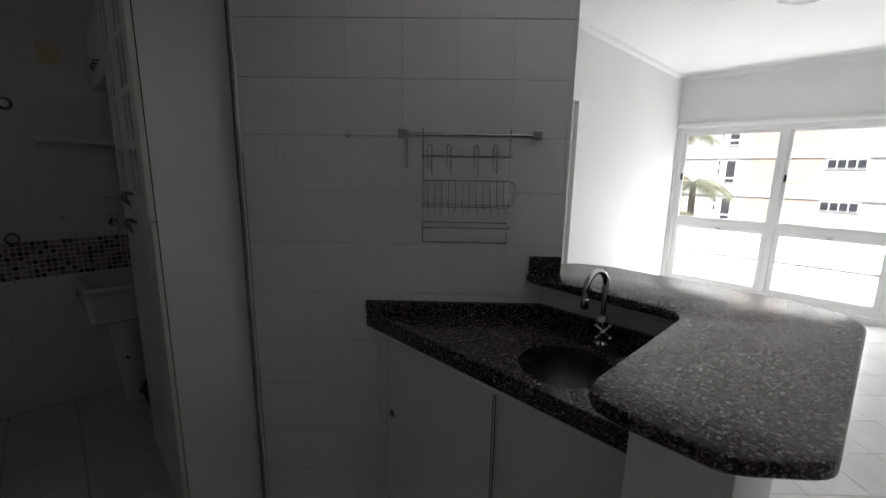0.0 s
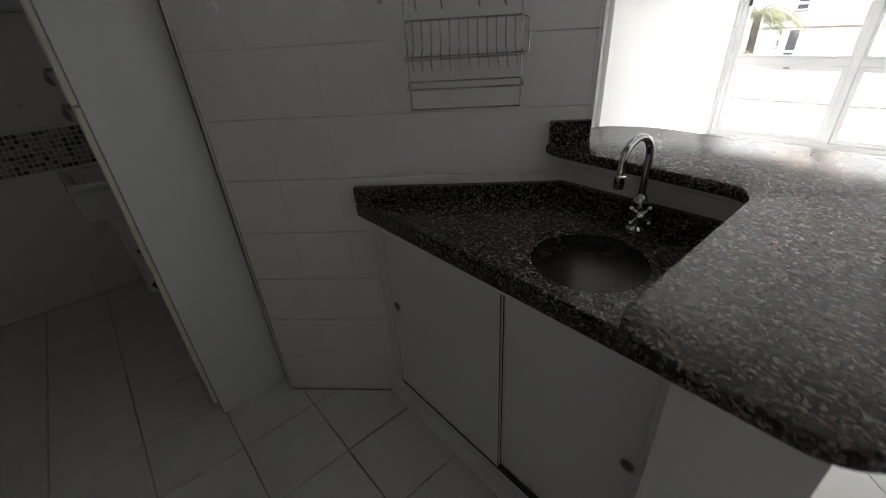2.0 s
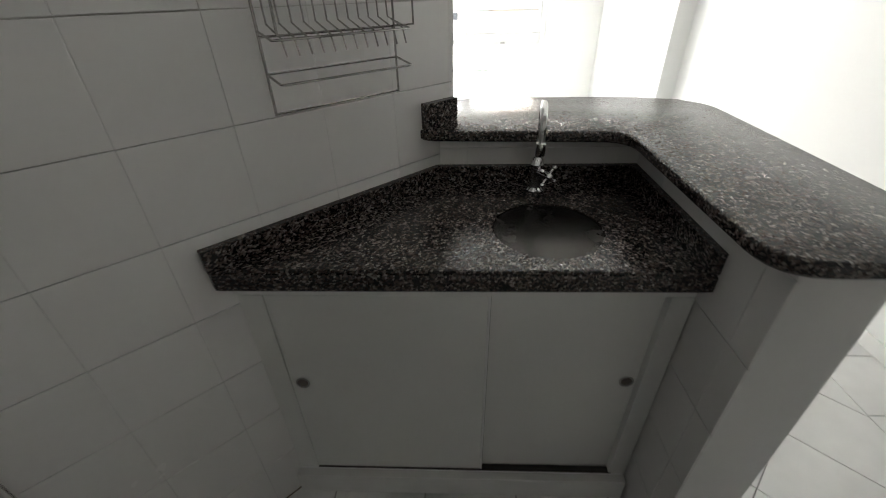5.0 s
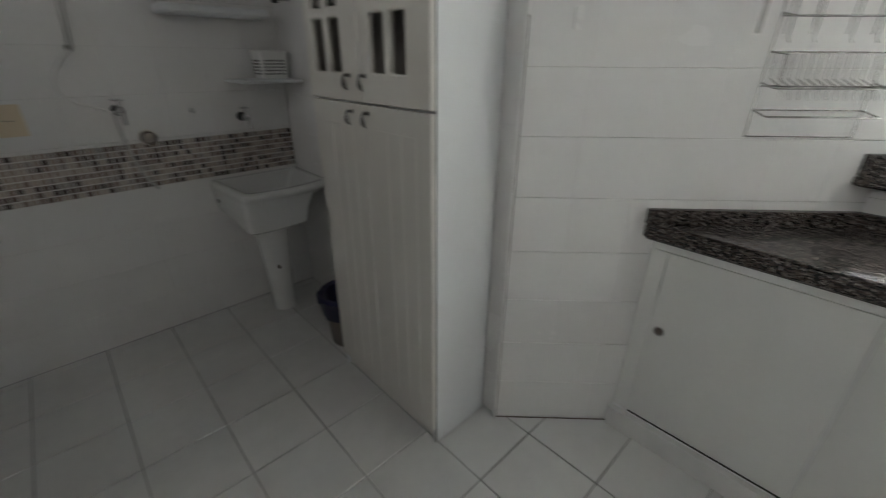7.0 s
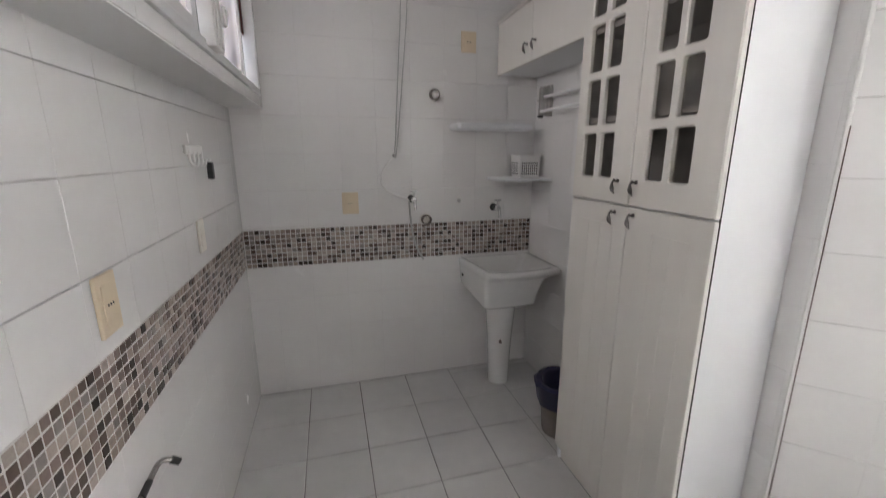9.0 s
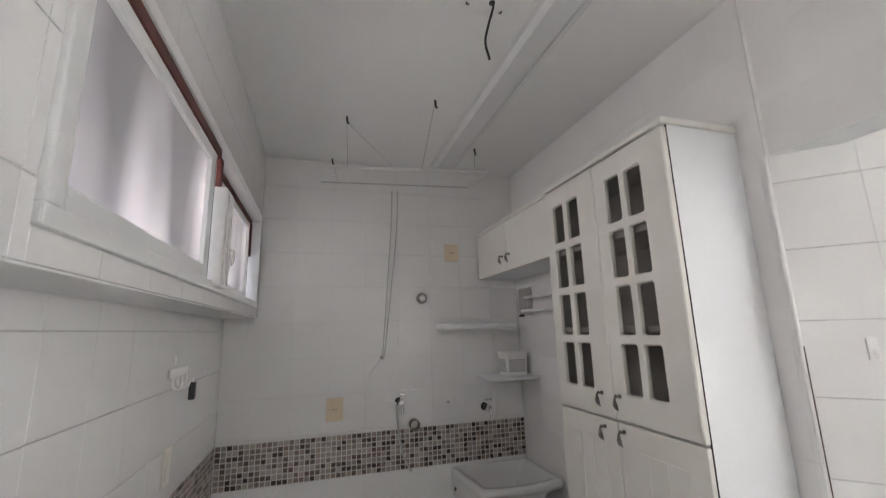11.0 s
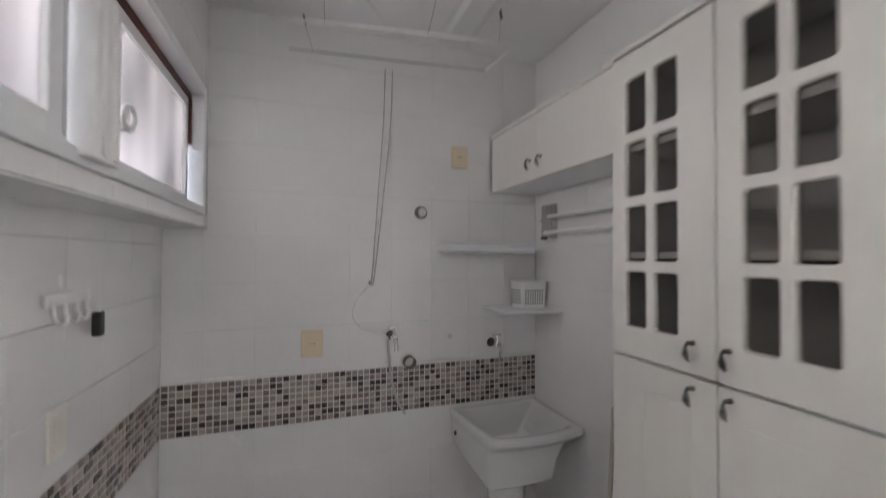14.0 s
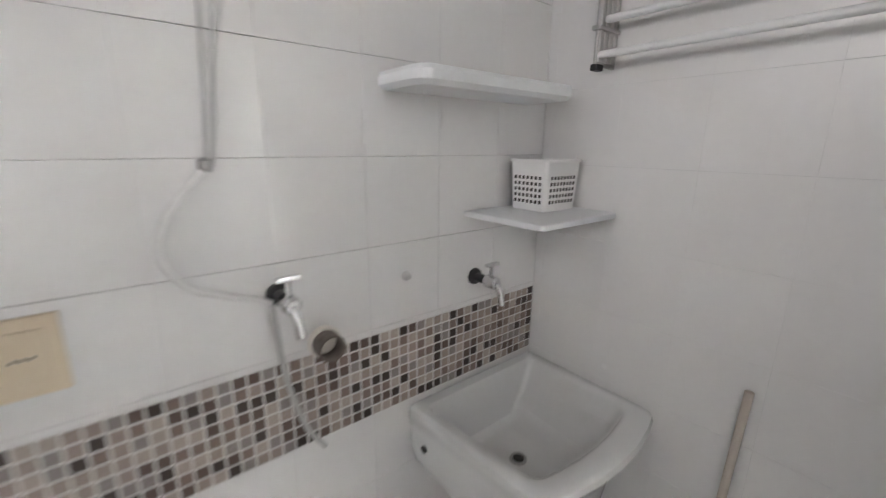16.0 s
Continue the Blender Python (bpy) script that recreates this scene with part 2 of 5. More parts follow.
M["frost_living"] = frosted_glass("frosted_glass_living", (0.80, 0.80, 0.78), (1, 1, 1), 0.85)
M["mosaic"] = mosaic("mosaic_pieces", False)
M["mosaic_rest"] = mosaic("mosaic_rest", True)
M["facade_white"] = material("white_facade", (0.78, 0.76, 0.72), 0.8, scale=0.3, fine=3)
M["facade_peach"] = material("peach_facade", (0.74, 0.56, 0.46), 0.85, second=(0.70, 0.52, 0.42), scale=0.3, fine=3)
M["far_glass"] = material("dark_far_window", (0.05, 0.055, 0.06), 0.15, second=(0.09, 0.09, 0.10), scale=0.6)
M["leaf"] = material("palm_leaf", (0.17, 0.20, 0.12), 0.5, second=(0.32, 0.31, 0.21), scale=1.5, fine=9, amount=0.7)
M["trunk"] = material("palm_trunk", (0.20, 0.17, 0.13), 0.9, second=(0.12, 0.10, 0.08), scale=3, fine=20, amount=0.7, bump=0.4, bump_scale=25)
M["ground"] = material("street_ground", (0.09, 0.088, 0.085), 0.9, second=(0.13, 0.125, 0.12), scale=0.2, fine=4)

# ---- shapes ----


def part(name, bm, mat, parent=None, label="", smooth=False):
    bmesh.ops.recalc_face_normals(bm, faces=bm.faces)
    me = bpy.data.meshes.new(name)
    bm.to_mesh(me)
    bm.free()
    me.materials.append(mat)
    if smooth:
        for p in me.polygons:
            p.use_smooth = True
        me.set_sharp_from_angle(angle=radians(40))
    ob = new(name, me)
    ob.parent = parent
    return tagged(ob, label)


def thing(name, m, label, category, group="", kind=""):
    ob = new(name)
    ob.empty_display_size = 0.05
    ob.matrix_basis = m
    return tagged(ob, label, category, group, kind)


def box(x0, x1, y0, y1, z0, z1, bevel=0.0, bm=None, seg=2):
    own = bm is None
    bm = bm or bmesh.new()
    r = bmesh.ops.create_cube(bm, size=1.0, matrix=Matrix.LocRotScale(((x0 + x1) / 2, (y0 + y1) / 2, (z0 + z1) / 2), None, (x1 - x0, y1 - y0, z1 - z0)))
    if bevel:
        edges = list({e for v in r["verts"] for e in v.link_edges})
        bmesh.ops.bevel(bm, geom=edges, offset=bevel, segments=seg, affect="EDGES", profile=0.6)
    return bm


def tube(points, r, sides=8, bm=None, closed=False, radii=None):
    """A round rod along points."""
    bm = bm or bmesh.new()
    pts = [Vector(p) for p in points]
    rings, side = [], None
    for i, p in enumerate(pts):
        a = pts[i - 1] if i or closed else p
        b = pts[(i + 1) % len(pts)] if i + 1 < len(pts) or closed else p
        d = (b - a).normalized()
        if side is None:
            side = d.orthogonal().normalized()
        else:
            side = (side - d * side.dot(d)).normalized()
        up = d.cross(side)
        rr = radii[i] if radii else r
        rings.append([bm.verts.new(p + rr * (math.cos(k * math.tau / sides) * side + math.sin(k * math.tau / sides) * up)) for k in range(sides)])
    for i in range(len(rings) - (0 if closed else 1)):
        q, w = rings[i], rings[(i + 1) % len(rings)]
        for k in range(sides):
            bm.faces.new((q[k], q[(k + 1) % sides], w[(k + 1) % sides], w[k]))
    if not closed:
        bm.faces.new(rings[0][::-1])
        bm.faces.new(rings[-1])
    return bm


def arc(center, r, a0, a1, u, v, n=10):
    c, u, v = Vector(center), Vector(u), Vector(v)
    return [c + r * (math.cos(radians(a0 + (a1 - a0) * i / n)) * u + math.sin(radians(a0 + (a1 - a0) * i / n)) * v) for i in range(n + 1)]


def curve_points(points, n=8):
    """Smooth points through the given ones."""
    p = [Vector(q) for q in points]
    p = [2 * p[0] - p[1], *p, 2 * p[-1] - p[-2]]
    out = []
    for i in range(1, len(p) - 2):
        for k in range(n):
            t = k / n
            a, b, c, d = p[i - 1:i + 3]
            out.append(0.5 * (2 * b + (c - a) * t + (2 * a - 5 * b + 4 * c - d) * t * t + (3 * b - a - 3 * c + d) * t ** 3))
    return out + [p[-2]]


def lathe(profile, sides=24, bm=None, center=(0, 0, 0), axis="z"):
    """Turned shape from (radius, height) pairs."""
    bm = bm or bmesh.new()
    rings = []
    for r, h in profile:
        ring = []
        for k in range(sides):
            a = k * math.tau / sides
            c, s = r * math.cos(a), r * math.sin(a)
            p = {"z": (c, s, h), "y": (c, h, s), "x": (h, c, s)}[axis]
            ring.append(bm.verts.new(Vector(center) + Vector(p)))
        rings.append(ring)
    for q, w in zip(rings, rings[1:]):
        for k in range(sides):
            bm.faces.new((q[k], q[(k + 1) % sides], w[(k + 1) % sides], w[k]))
    bm.faces.new(rings[0][::-1])
    bm.faces.new(rings[-1])
    return bm


def loft(sections, bm=None):
    bm = bm or bmesh.new()
    rings = [[bm.verts.new(p) for p in sec] for sec in sections]
    n = len(rings[0])
    for q, w in zip(rings, rings[1:]):
        for k in range(n):
            bm.faces.new((q[k], q[(k + 1) % n], w[(k + 1) % n], w[k]))
    bm.faces.new(rings[0][::-1])
    bm.faces.new(rings[-1])
    return bm


def rounded(cx, cy, hx, hy, r, z, n=5):
    """A rounded rectangle at height z."""
    out = []
    for sx, sy, a0 in ((1, 1, 0), (-1, 1, 90), (-1, -1, 180), (1, -1, 270)):
        for i in range(n + 1):
            a = radians(a0 + 90 * i / n)
            out.append(Vector((cx + sx * (hx - r) + r * math.cos(a), cy + sy * (hy - r) + r * math.sin(a), z)))
    return out


def round_corners(poly, radii, n=6):
    """A plan outline with its corners rounded."""
    out = []
    for i, p in enumerate(poly):
        p, a, b = Vector(p), Vector(poly[i - 1]), Vector(poly[(i + 1) % len(poly)])
        r = radii[i]
        if not r:
            out.append(p)
            continue
        u, v = (a - p).normalized(), (b - p).normalized()
        for k in range(n + 1):
            t = k / n
            out.append((p + u * r) * (1 - t) ** 2 + p * 2 * t * (1 - t) + (p + v * r) * t * t)
    return out


def slab(outline, z0, z1, hole=None, edge=0.006):
    """A plate of that outline with eased edges, and a round hole if given as (x, y, radius)."""
    bm = bmesh.new()
    area = sum(a.x * b.y - a.y * b.x for a, b in zip(outline, outline[1:] + outline[:1]))
    pts = outline if area > 0 else outline[::-1]
    n = len(pts)

    def inset(d):
        res = []
        for i in range(n):
            e1, e2 = (pts[i] - pts[i - 1]).normalized(), (pts[(i + 1) % n] - pts[i]).normalized()
            nn = Vector((-e1.y - e2.y, e1.x + e2.x))
            nn = nn.normalized() / max(0.5, math.sqrt(max(0.01, (1 + e1.dot(e2)) / 2)))
            res.append(pts[i] + nn * d)
        return res
    levels = [(edge, z0), (0, z0 + edge), (0, z1 - edge), (edge * 0.35, z1 - edge * 0.3), (edge, z1)]
    rings = [[bm.verts.new((p.x, p.y, z)) for p in inset(d)] for d, z in levels]
    for q, w in zip(rings, rings[1:]):
        for k in range(n):
            bm.faces.new((q[k], q[(k + 1) % n], w[(k + 1) % n], w[k]))
    if not hole:
        for ring in (rings[0], rings[-1]):
            bmesh.ops.triangle_fill(bm, use_beauty=True, use_dissolve=False, edges=[bm.edges.get((ring[k], ring[(k + 1) % n])) for k in range(n)])
        return bm
    cx, cy, r = hole
    circ = []
    for z in (z0, z1):
        circ.append([bm.verts.new((cx + r * math.cos(k * math.tau / 40), cy + r * math.sin(k * math.tau / 40), z)) for k in range(40)])
    for k in range(40):
        bm.faces.new((circ[0][k], circ[0][(k + 1) % 40], circ[1][(k + 1) % 40], circ[1][k]))
    for ring, c in ((rings[0], circ[0]), (rings[-1], circ[1])):
        edges = [bm.edges.get((ring[k], ring[(k + 1) % n])) for k in range(n)] + [bm.edges.get((c[k], c[(k + 1) % 40])) for k in range(40)]
        bmesh.ops.triangle_fill(bm, use_beauty=True, use_dissolve=False, edges=edges)
    return bm


def structure(name, bm, mat, label, category):
    return tagged(part(name, bm, mat), label, category, kind="structure")


# ---- plan ----
LEFT, UPPER, RIGHT, BACK, SOUTH, TOP = -1.358, -1.195, 0.385, 4.455, 0.12, 2.608
EASTX, NORTH = 5.6, 2.96
LEDGE = 1.663
T = 0.006
S2 = math.sqrt(0.5)
RACK = Matrix(((S2, S2, 0, 0.378), (-S2, S2, 0, 2.797), (0, 0, 1, 0), (0, 0, 0, 1)))
RACK_END = 1.18
BAND0, BAND1 = 0.800, 1.016

floor_base = structure("floor", box(-1.7, 6.0, -3.1, 5.0, -0.12, -T), M["floor_grout"], "white ceramic tile floor with dark grout", "floor")
structure("ceiling", box(-1.7, 6.0, -3.1, 5.0, TOP, TOP + 0.12), M["ceiling"], "plain white painted ceiling", "ceiling")
wall_back = structure("wall_back", box(LEFT - 0.2, 0.5, BACK + T, BACK + 0.15, 0, TOP), M["grout_light"], "white tiled laundry wall with a mosaic band", "wall")
bm = box(LEFT - 0.16, LEFT - T, SOUTH, BACK + T, 0, LEDGE)
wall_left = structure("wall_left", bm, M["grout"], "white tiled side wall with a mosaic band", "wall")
WY0, WY1, WZ0, WZ1 = 2.588, 4.365, 1.710, 2.215
bm = box(LEFT - 0.16, UPPER - T, SOUTH, WY0, LEDGE, TOP)
box(LEFT - 0.16, UPPER - T, WY1, BACK + T, LEDGE, TOP, bm=bm)
box(LEFT - 0.16, UPPER - T, WY0, WY1, LEDGE, WZ0, bm=bm)
box(LEFT - 0.16, UPPER - T, WY0, WY1, WZ1, TOP, bm=bm)
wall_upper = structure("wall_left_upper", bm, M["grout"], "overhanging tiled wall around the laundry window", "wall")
bm = box(RIGHT + T, 0.5, 2.80, BACK + T, 0, TOP)
box(RIGHT + T, 0.5, SOUTH, 2.80, 2.045, TOP, bm=bm)
wall_right = structure("wall_right", bm, M["grout_light"], "tiled wall and lintel beside the tall cabinet", "wall")
bm = box(0.0, RACK_END, T, 0.125, 0, TOP)
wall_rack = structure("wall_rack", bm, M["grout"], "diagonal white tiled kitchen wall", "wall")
wall_rack.matrix_basis = RACK
bm = box(RACK_END, RACK_END + 0.004, 0.0, 0.125, 0, TOP)
ob = structure("wall_end_trim", bm, M["paint"], "white painted end of the diagonal wall", "wall")
ob.matrix_basis = RACK
structure("wall_south", box(0.5, 3.7, SOUTH - 0.15, SOUTH, 0, TOP), M["paint"], "plain white painted living room wall", "wall")
# Unseen walls, set back behind the camera to cut light bounced into the kitchen.
bm = box(0.35, 0.5, -0.9, SOUTH, 0, TOP)
box(LEFT - 0.16, LEFT, -0.9, SOUTH, 0, TOP, bm=bm)
box(LEFT - 0.16, 0.5, -1.05, -0.9, 0, TOP, bm=bm)
structure("wall_unseen_recess", bm, M["paint"], "unseen white walls added to tune the light bounced into the kitchen", "wall")
bm = box(3.7, EASTX + 0.2, SOUTH - 0.15, 0.26, 0, TOP)
structure("wall_south_far", bm, M["paint"], "white painted wall stepping out beside the window", "wall")
DX0, DX1 = 2.32, 3.10
bm = box(0.5, DX0, NORTH, NORTH + 0.14, 0, TOP)
box(DX1, EASTX + 0.2, NORTH, NORTH + 0.14, 0, TOP, bm=bm)
box(DX0, DX1, NORTH, NORTH + 0.14, 2.05, TOP, bm=bm)
structure("wall_north", bm, M["paint"], "white painted living room wall with a door", "wall")
VY0, VY1, VZ0, VZ1 = 0.90, 2.93, 0.08, 2.00
bm = box(EASTX, EASTX + 0.16, 0.26, VY0, 0, TOP)
box(EASTX, EASTX + 0.16, VY1, NORTH, 0, TOP, bm=bm)
box(EASTX, EASTX + 0.16, VY0, VY1, 0, VZ0, bm=bm)
box(EASTX, EASTX + 0.16, VY0, VY1, VZ1, TOP, bm=bm)
structure("wall_east", bm, M["paint"], "white painted wall around the large window", "wall")
# coving along the living room ceiling
bm = tube([(0.6, NORTH, TOP), (EASTX, NORTH, TOP)], 0.045, 8)
tube([(EASTX, NORTH, TOP), (EASTX, 0.26, TOP)], 0.045, 8, bm)
structure("trim", bm, M["paint"], "white plaster coving under the ceiling", "coving")
bm = box(0.55, 3.70, SOUTH, SOUTH + 0.012, 0, 0.07, 0.003)
box(3.712, EASTX, 0.26, 0.272, 0, 0.07, 0.003, bm)
structure("baseboard", bm, M["floor_tile"], "low white tile baseboard", "baseboard")

# breakfast bar's low wall
PX, PY0, PY1, PEND, BARZ = 1.165, 1.268, 1.422, 0.526, 1.067
bm = box(PEND, 1.32, PY0, PY1 - T, 0, BARZ - 0.03)
box(PX + T, 1.32, PY1 - T, 1.98, 0, BARZ - 0.03, bm=bm)
wall_bar = structure("wall_bar", bm, M["paint"], "low white wall under the breakfast bar", "wall")

# ---- granite worktops ----
out = round_corners([(1.125, 2.052), (1.108, 2.022), (1.084, 1.497), (0.478, 1.502), (0.476, 1.270), (0.572, 1.166), (1.40, 1.143), (1.495, 1.33), (1.500, 1.90), (1.43, 2.035), (1.325, 2.085), (1.214, 1.966)],
                    [0, 0.01, 0.07, 0.085, 0.03, 0.03, 0.10, 0.12, 0.07, 0.04, 0, 0])
bar_top = thing("bar_top", pose(0, 0, 0), "speckled dark granite breakfast bar top with rounded corners", "bar top")
part("slab", slab(out, BARZ - 0.03, BARZ), M["granite"], bar_top, smooth=True)
bm = box(1.060, 1.176, -0.024, -0.001, BARZ + 0.001, 1.136, 0.002)
ob = part("upstand", bm, M["granite"], bar_top, "short granite upstand block")
ob.matrix_basis = RACK

SINK = (0.868, 1.730, 0.133)
out = round_corners([(0.677, PY1 + 0.002), (0.674, 2.464), (0.690, 2.480), (1.163, 2.008), (1.163, PY1 + 0.002)], [0, 0, 0, 0, 0])
worktop = thing("worktop", pose(0, 0, 0), "speckled dark granite corner worktop with upstands", "worktop")
part("slab", slab(out, 0.850, 0.90, SINK, 0.008), M["granite"], worktop)
ob = part("upstand", box(0.442, 1.112, -0.022, -0.001, 0.90, 0.951, 0.002), M["granite"], worktop)
ob.matrix_basis = RACK
part("upstand", box(PX - 0.022, PX - 0.001, PY1 + 0.0225, 2.008, 0.90, 0.951, 0.002), M["granite"], worktop)
part("front_lip", box(0.6785, 0.716, PY1 + 0.0225, 2.438, 0.8985, 0.9085, 0.004), M["granite"], worktop, "raised granite front lip")
part("upstand", box(0.6782, PX - 0.001, PY1 + 0.001, PY1 + 0.022, 0.90, 0.951, 0.002), M["granite"], worktop)

sink = thing("sink", pose(SINK[0], SINK[1], 0.9), "round stainless steel sink bowl set in granite", "sink")
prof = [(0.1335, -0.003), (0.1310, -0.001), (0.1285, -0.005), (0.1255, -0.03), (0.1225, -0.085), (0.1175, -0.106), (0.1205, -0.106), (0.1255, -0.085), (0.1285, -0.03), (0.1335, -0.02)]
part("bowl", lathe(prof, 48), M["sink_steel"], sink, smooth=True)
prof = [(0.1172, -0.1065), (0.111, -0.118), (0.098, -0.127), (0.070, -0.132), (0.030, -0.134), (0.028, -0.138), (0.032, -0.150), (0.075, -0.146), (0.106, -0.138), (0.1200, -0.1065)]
# The bottom's lighter steel colour carries the light it catches.
part("bottom", lathe(prof, 48), M["sink_bottom"], sink, "steel bottom in a lighter colour for the light it catches", True)
part("drain", lathe([(0.027, -0.137), (0.026, -0.133), (0.018, -0.134), (0.006, -0.1355)], 20), M["chrome"], sink, "chrome drain", True)

faucet = thing("faucet", pose(1.088, 1.728, 0.90, 0, 0, -9), "chrome gooseneck faucet with a cross handle", "faucet")
part("base", lathe([(0.026, 0), (0.026, 0.006), (0.018, 0.014), (0.016, 0.075), (0.019, 0.08), (0.015, 0.095), (0.011, 0.10)], 20), M["chrome"], faucet, smooth=True)
neck = [(0, 0, 0.09), (0, 0, 0.14), (0, 0, 0.185)] + arc((-0.05, 0, 0.20), 0.05, 0, 180, (1, 0, 0), (0, 0, 1), 14) + [(-0.102, 0, 0.170)]
part("spout", tube(neck, 0.0092, 12), M["chrome"], faucet, smooth=True)
part("outlet", lathe([(0.0115, 0.140), (0.0125, 0.143), (0.0125, 0.170), (0.0095, 0.173)], 16, center=(-0.102, 0, 0)), M["chrome"], faucet, smooth=True)
way = Vector((-0.80, -0.60, 0.05)).normalized()
hub = Vector((0, 0, 0.058)) + way * 0.052
part("stem", tube([(0, 0, 0.058), hub], 0.011, 12), M["chrome"], faucet, smooth=True)
across, up = way.cross(Vector((0, 0, 1))).normalized(), Vector((0, 0, 1))
bm = bmesh.new()
for k in range(4):
    a = radians(40 + 90 * k)
    d = math.cos(a) * across + math.sin(a) * up
    tube([hub, hub + d * 0.026], 0.0045, 8, bm)
    bmesh.ops.create_uvsphere(bm, u_segments=8, v_segments=6, radius=0.0072, matrix=Matrix.Translation(hub + d * 0.028))
bmesh.ops.create_uvsphere(bm, u_segments=10, v_segments=8, radius=0.010, matrix=Matrix.Translation(hub + way * 0.004))
part("handle", bm, M["chrome"], faucet, "chrome cross handle", True)

# ---- sink cabinet with sliding doors ----
cab = thing("sink_cabinet", pose(0, 0, 0), "white cabinet with two sliding doors under the worktop", "cabinet")
part("plinth", box(0.692, 0.73, PY1 + 0.003, 2.462, 0, 0.092, 0.002), M["floor_tile"], cab, "white tiled plinth")
part("bottom", box(0.735, 1.15, PY1 + 0.003, 2.0, 0.07, 0.09), M["laminate"], cab)
part("top_rail", box(0.716, 0.765, PY1 + 0.003, 2.458, 0.812, 0.849, 0.002), M["laminate"], cab)
part("bottom_rail", box(0.716, 0.765, PY1 + 0.003, 2.455, 0.093, 0.103, 0.001), M["aluminium"], cab, "white metal sliding track")
part("jamb", box(0.716, 0.765, PY1 + 0.003, PY1 + 0.054, 0.104, 0.811, 0.002), M["laminate"], cab)
part("jamb", box(0.716, 0.765, 2.395, 2.452, 0.104, 0.811, 0.002), M["laminate"], cab)
for y0, y1, x, ky in ((1.878, 2.394, 0.719, 2.362), (1.468, 1.912, 0.738, 1.502)):
    d = part("door", box(x, x + 0.016, y0, y1, 0.106, 0.809, 0.0015), M["laminate"], cab)
    bm = lathe([(0.019, -0.0022), (0.019, -0.004), (0.0165, -0.0045), (0.0145, -0.001), (0.0145, 0.0005)], 24, center=(x, ky, 0.510), axis="x")
    k = part("pull", bm, M["steel"], d, "round recessed metal finger pull", True)
    part("cup", lathe([(0.0140, -0.0026), (0.010, -0.0012), (0.004, -0.0008)], 18, center=(x, ky, 0.510), axis="x"), M["pvc"], cab, "dark hollow of the finger pull", True)
part("edge_trim", box(0.7175, 0.7365, 1.8715, 1.8775, 0.106, 0.809, 0.001), M["aluminium"], cab, "white metal edge of the front door")
# Dark strips put shade into the colour where the doors meet and slide.
for x0, x1 in ((0.7190, 0.7225), (0.7310, 0.7350)):
    part("edge_shade", box(x0, x1, 1.8708, 1.8716, 0.108, 0.807), M["opening_shade"], cab, "dark strip painted as shade along the door edge")
part("jamb_shade", box(0.7372, 0.7390, 1.4685, 1.4705, 0.108, 0.807), M["opening_shade"], cab, "dark strip painted as shade beside the rear door")
part("door_shade", box(0.7152, 0.722, 1.468, 2.394, 0.1015, 0.1052), M["opening_shade"], cab, "dark strip painted as shade under the doors")
part("track", box(0.722, 0.735, 1.468, 1.877, 0.1035, 0.107), M["opening_shade"], cab, "dark strip painted as shade in the empty track")

# ---- tall cabinet ----
CX, CB, CY0, CYM, CY1, CTOP, CSPLIT = 0.085, 0.378, 2.872, 3.203, 3.535, 2.150, 1.258
tall = thing("tall_cabinet", pose(0, 0, 0), "tall cream cabinet with glazed upper and grooved lower doors", "cabinet")
for y0, y1 in ((CY0, CY0 + 0.018), (CY1 - 0.018, CY1)):
    part("side_panel", box(CX + 0.020, CB, y0, y1, 0.0, CTOP, 0.001), M["panel"], tall, "white side panel")
# Dark strip coloured as the shade between doors and side panel.
part("side_shade", box(CX + 0.0185, CX + 0.0215, CY0 - 0.0008, CY0 + 0.004, 0.0, CTOP), M["opening_shade"], tall, "dark strip painted as shade behind the doors")
part("back_panel", box(CB - 0.008, CB, CY0 + 0.018, CY1 - 0.018, 0.06, CTOP), M["panel"], tall)
part("plinth", box(CX + 0.03, CX + 0.045, CY0 + 0.018, CY1 - 0.018, 0.0, 0.07), M["cream"], tall)
for z in (0.07, CSPLIT - 0.012, 1.545, 1.86, CTOP - 0.018):
    part("shelf", box(CX + 0.026, CB - 0.008, CY0 + 0.018, CY1 - 0.018, z, z + 0.018), M["panel"], tall)
part("crown", box(CX - 0.006, CB, CY0 - 0.008, CY1 + 0.0, CTOP + 0.001, CTOP + 0.022, 0.006), M["cream"], tall)


def pull_handle(parent, y, z, x=CX):
    bm = lathe([(0.0065, 0), (0.0065, -0.005), (0.004, -0.009), (0.004, -0.016)], 12, center=(x, y, z + 0.018), axis="x")
    tube(curve_points([(x - 0.016, y, z + 0.024), (x - 0.024, y, z + 0.010), (x - 0.022, y, z - 0.012), (x - 0.012, y, z - 0.026)], 4), 0.005, 8, bm,
         radii=[0.003, 0.0032, 0.0034, 0.0036, 0.004, 0.0052, 0.0066, 0.0075, 0.0072, 0.006, 0.0045, 0.003, 0.002])
    return part("handle", bm, M["pewter"], parent, "small grey metal drop handle", True)


def grooved_door(y0, y1, hy):
    """A lower door with shallow upright grooves."""
    bm = box(CX + 0.003, CX + 0.020, y0, y1, 0.072, CSPLIT - 0.003, 0.004)
    d = part("lower_door", bm, M["cream"], tall)
    w = (y1 - y0 - 0.12) / 3
    for k in range(3):
        a = y0 + 0.06 + k * w
        part("panel", box(CX + 0.0016, CX + 0.006, a + 0.006, a + w - 0.006, 0.14, CSPLIT - 0.075, 0.0012), M["cream"], d)
    pull_handle(d, hy, 1.213)


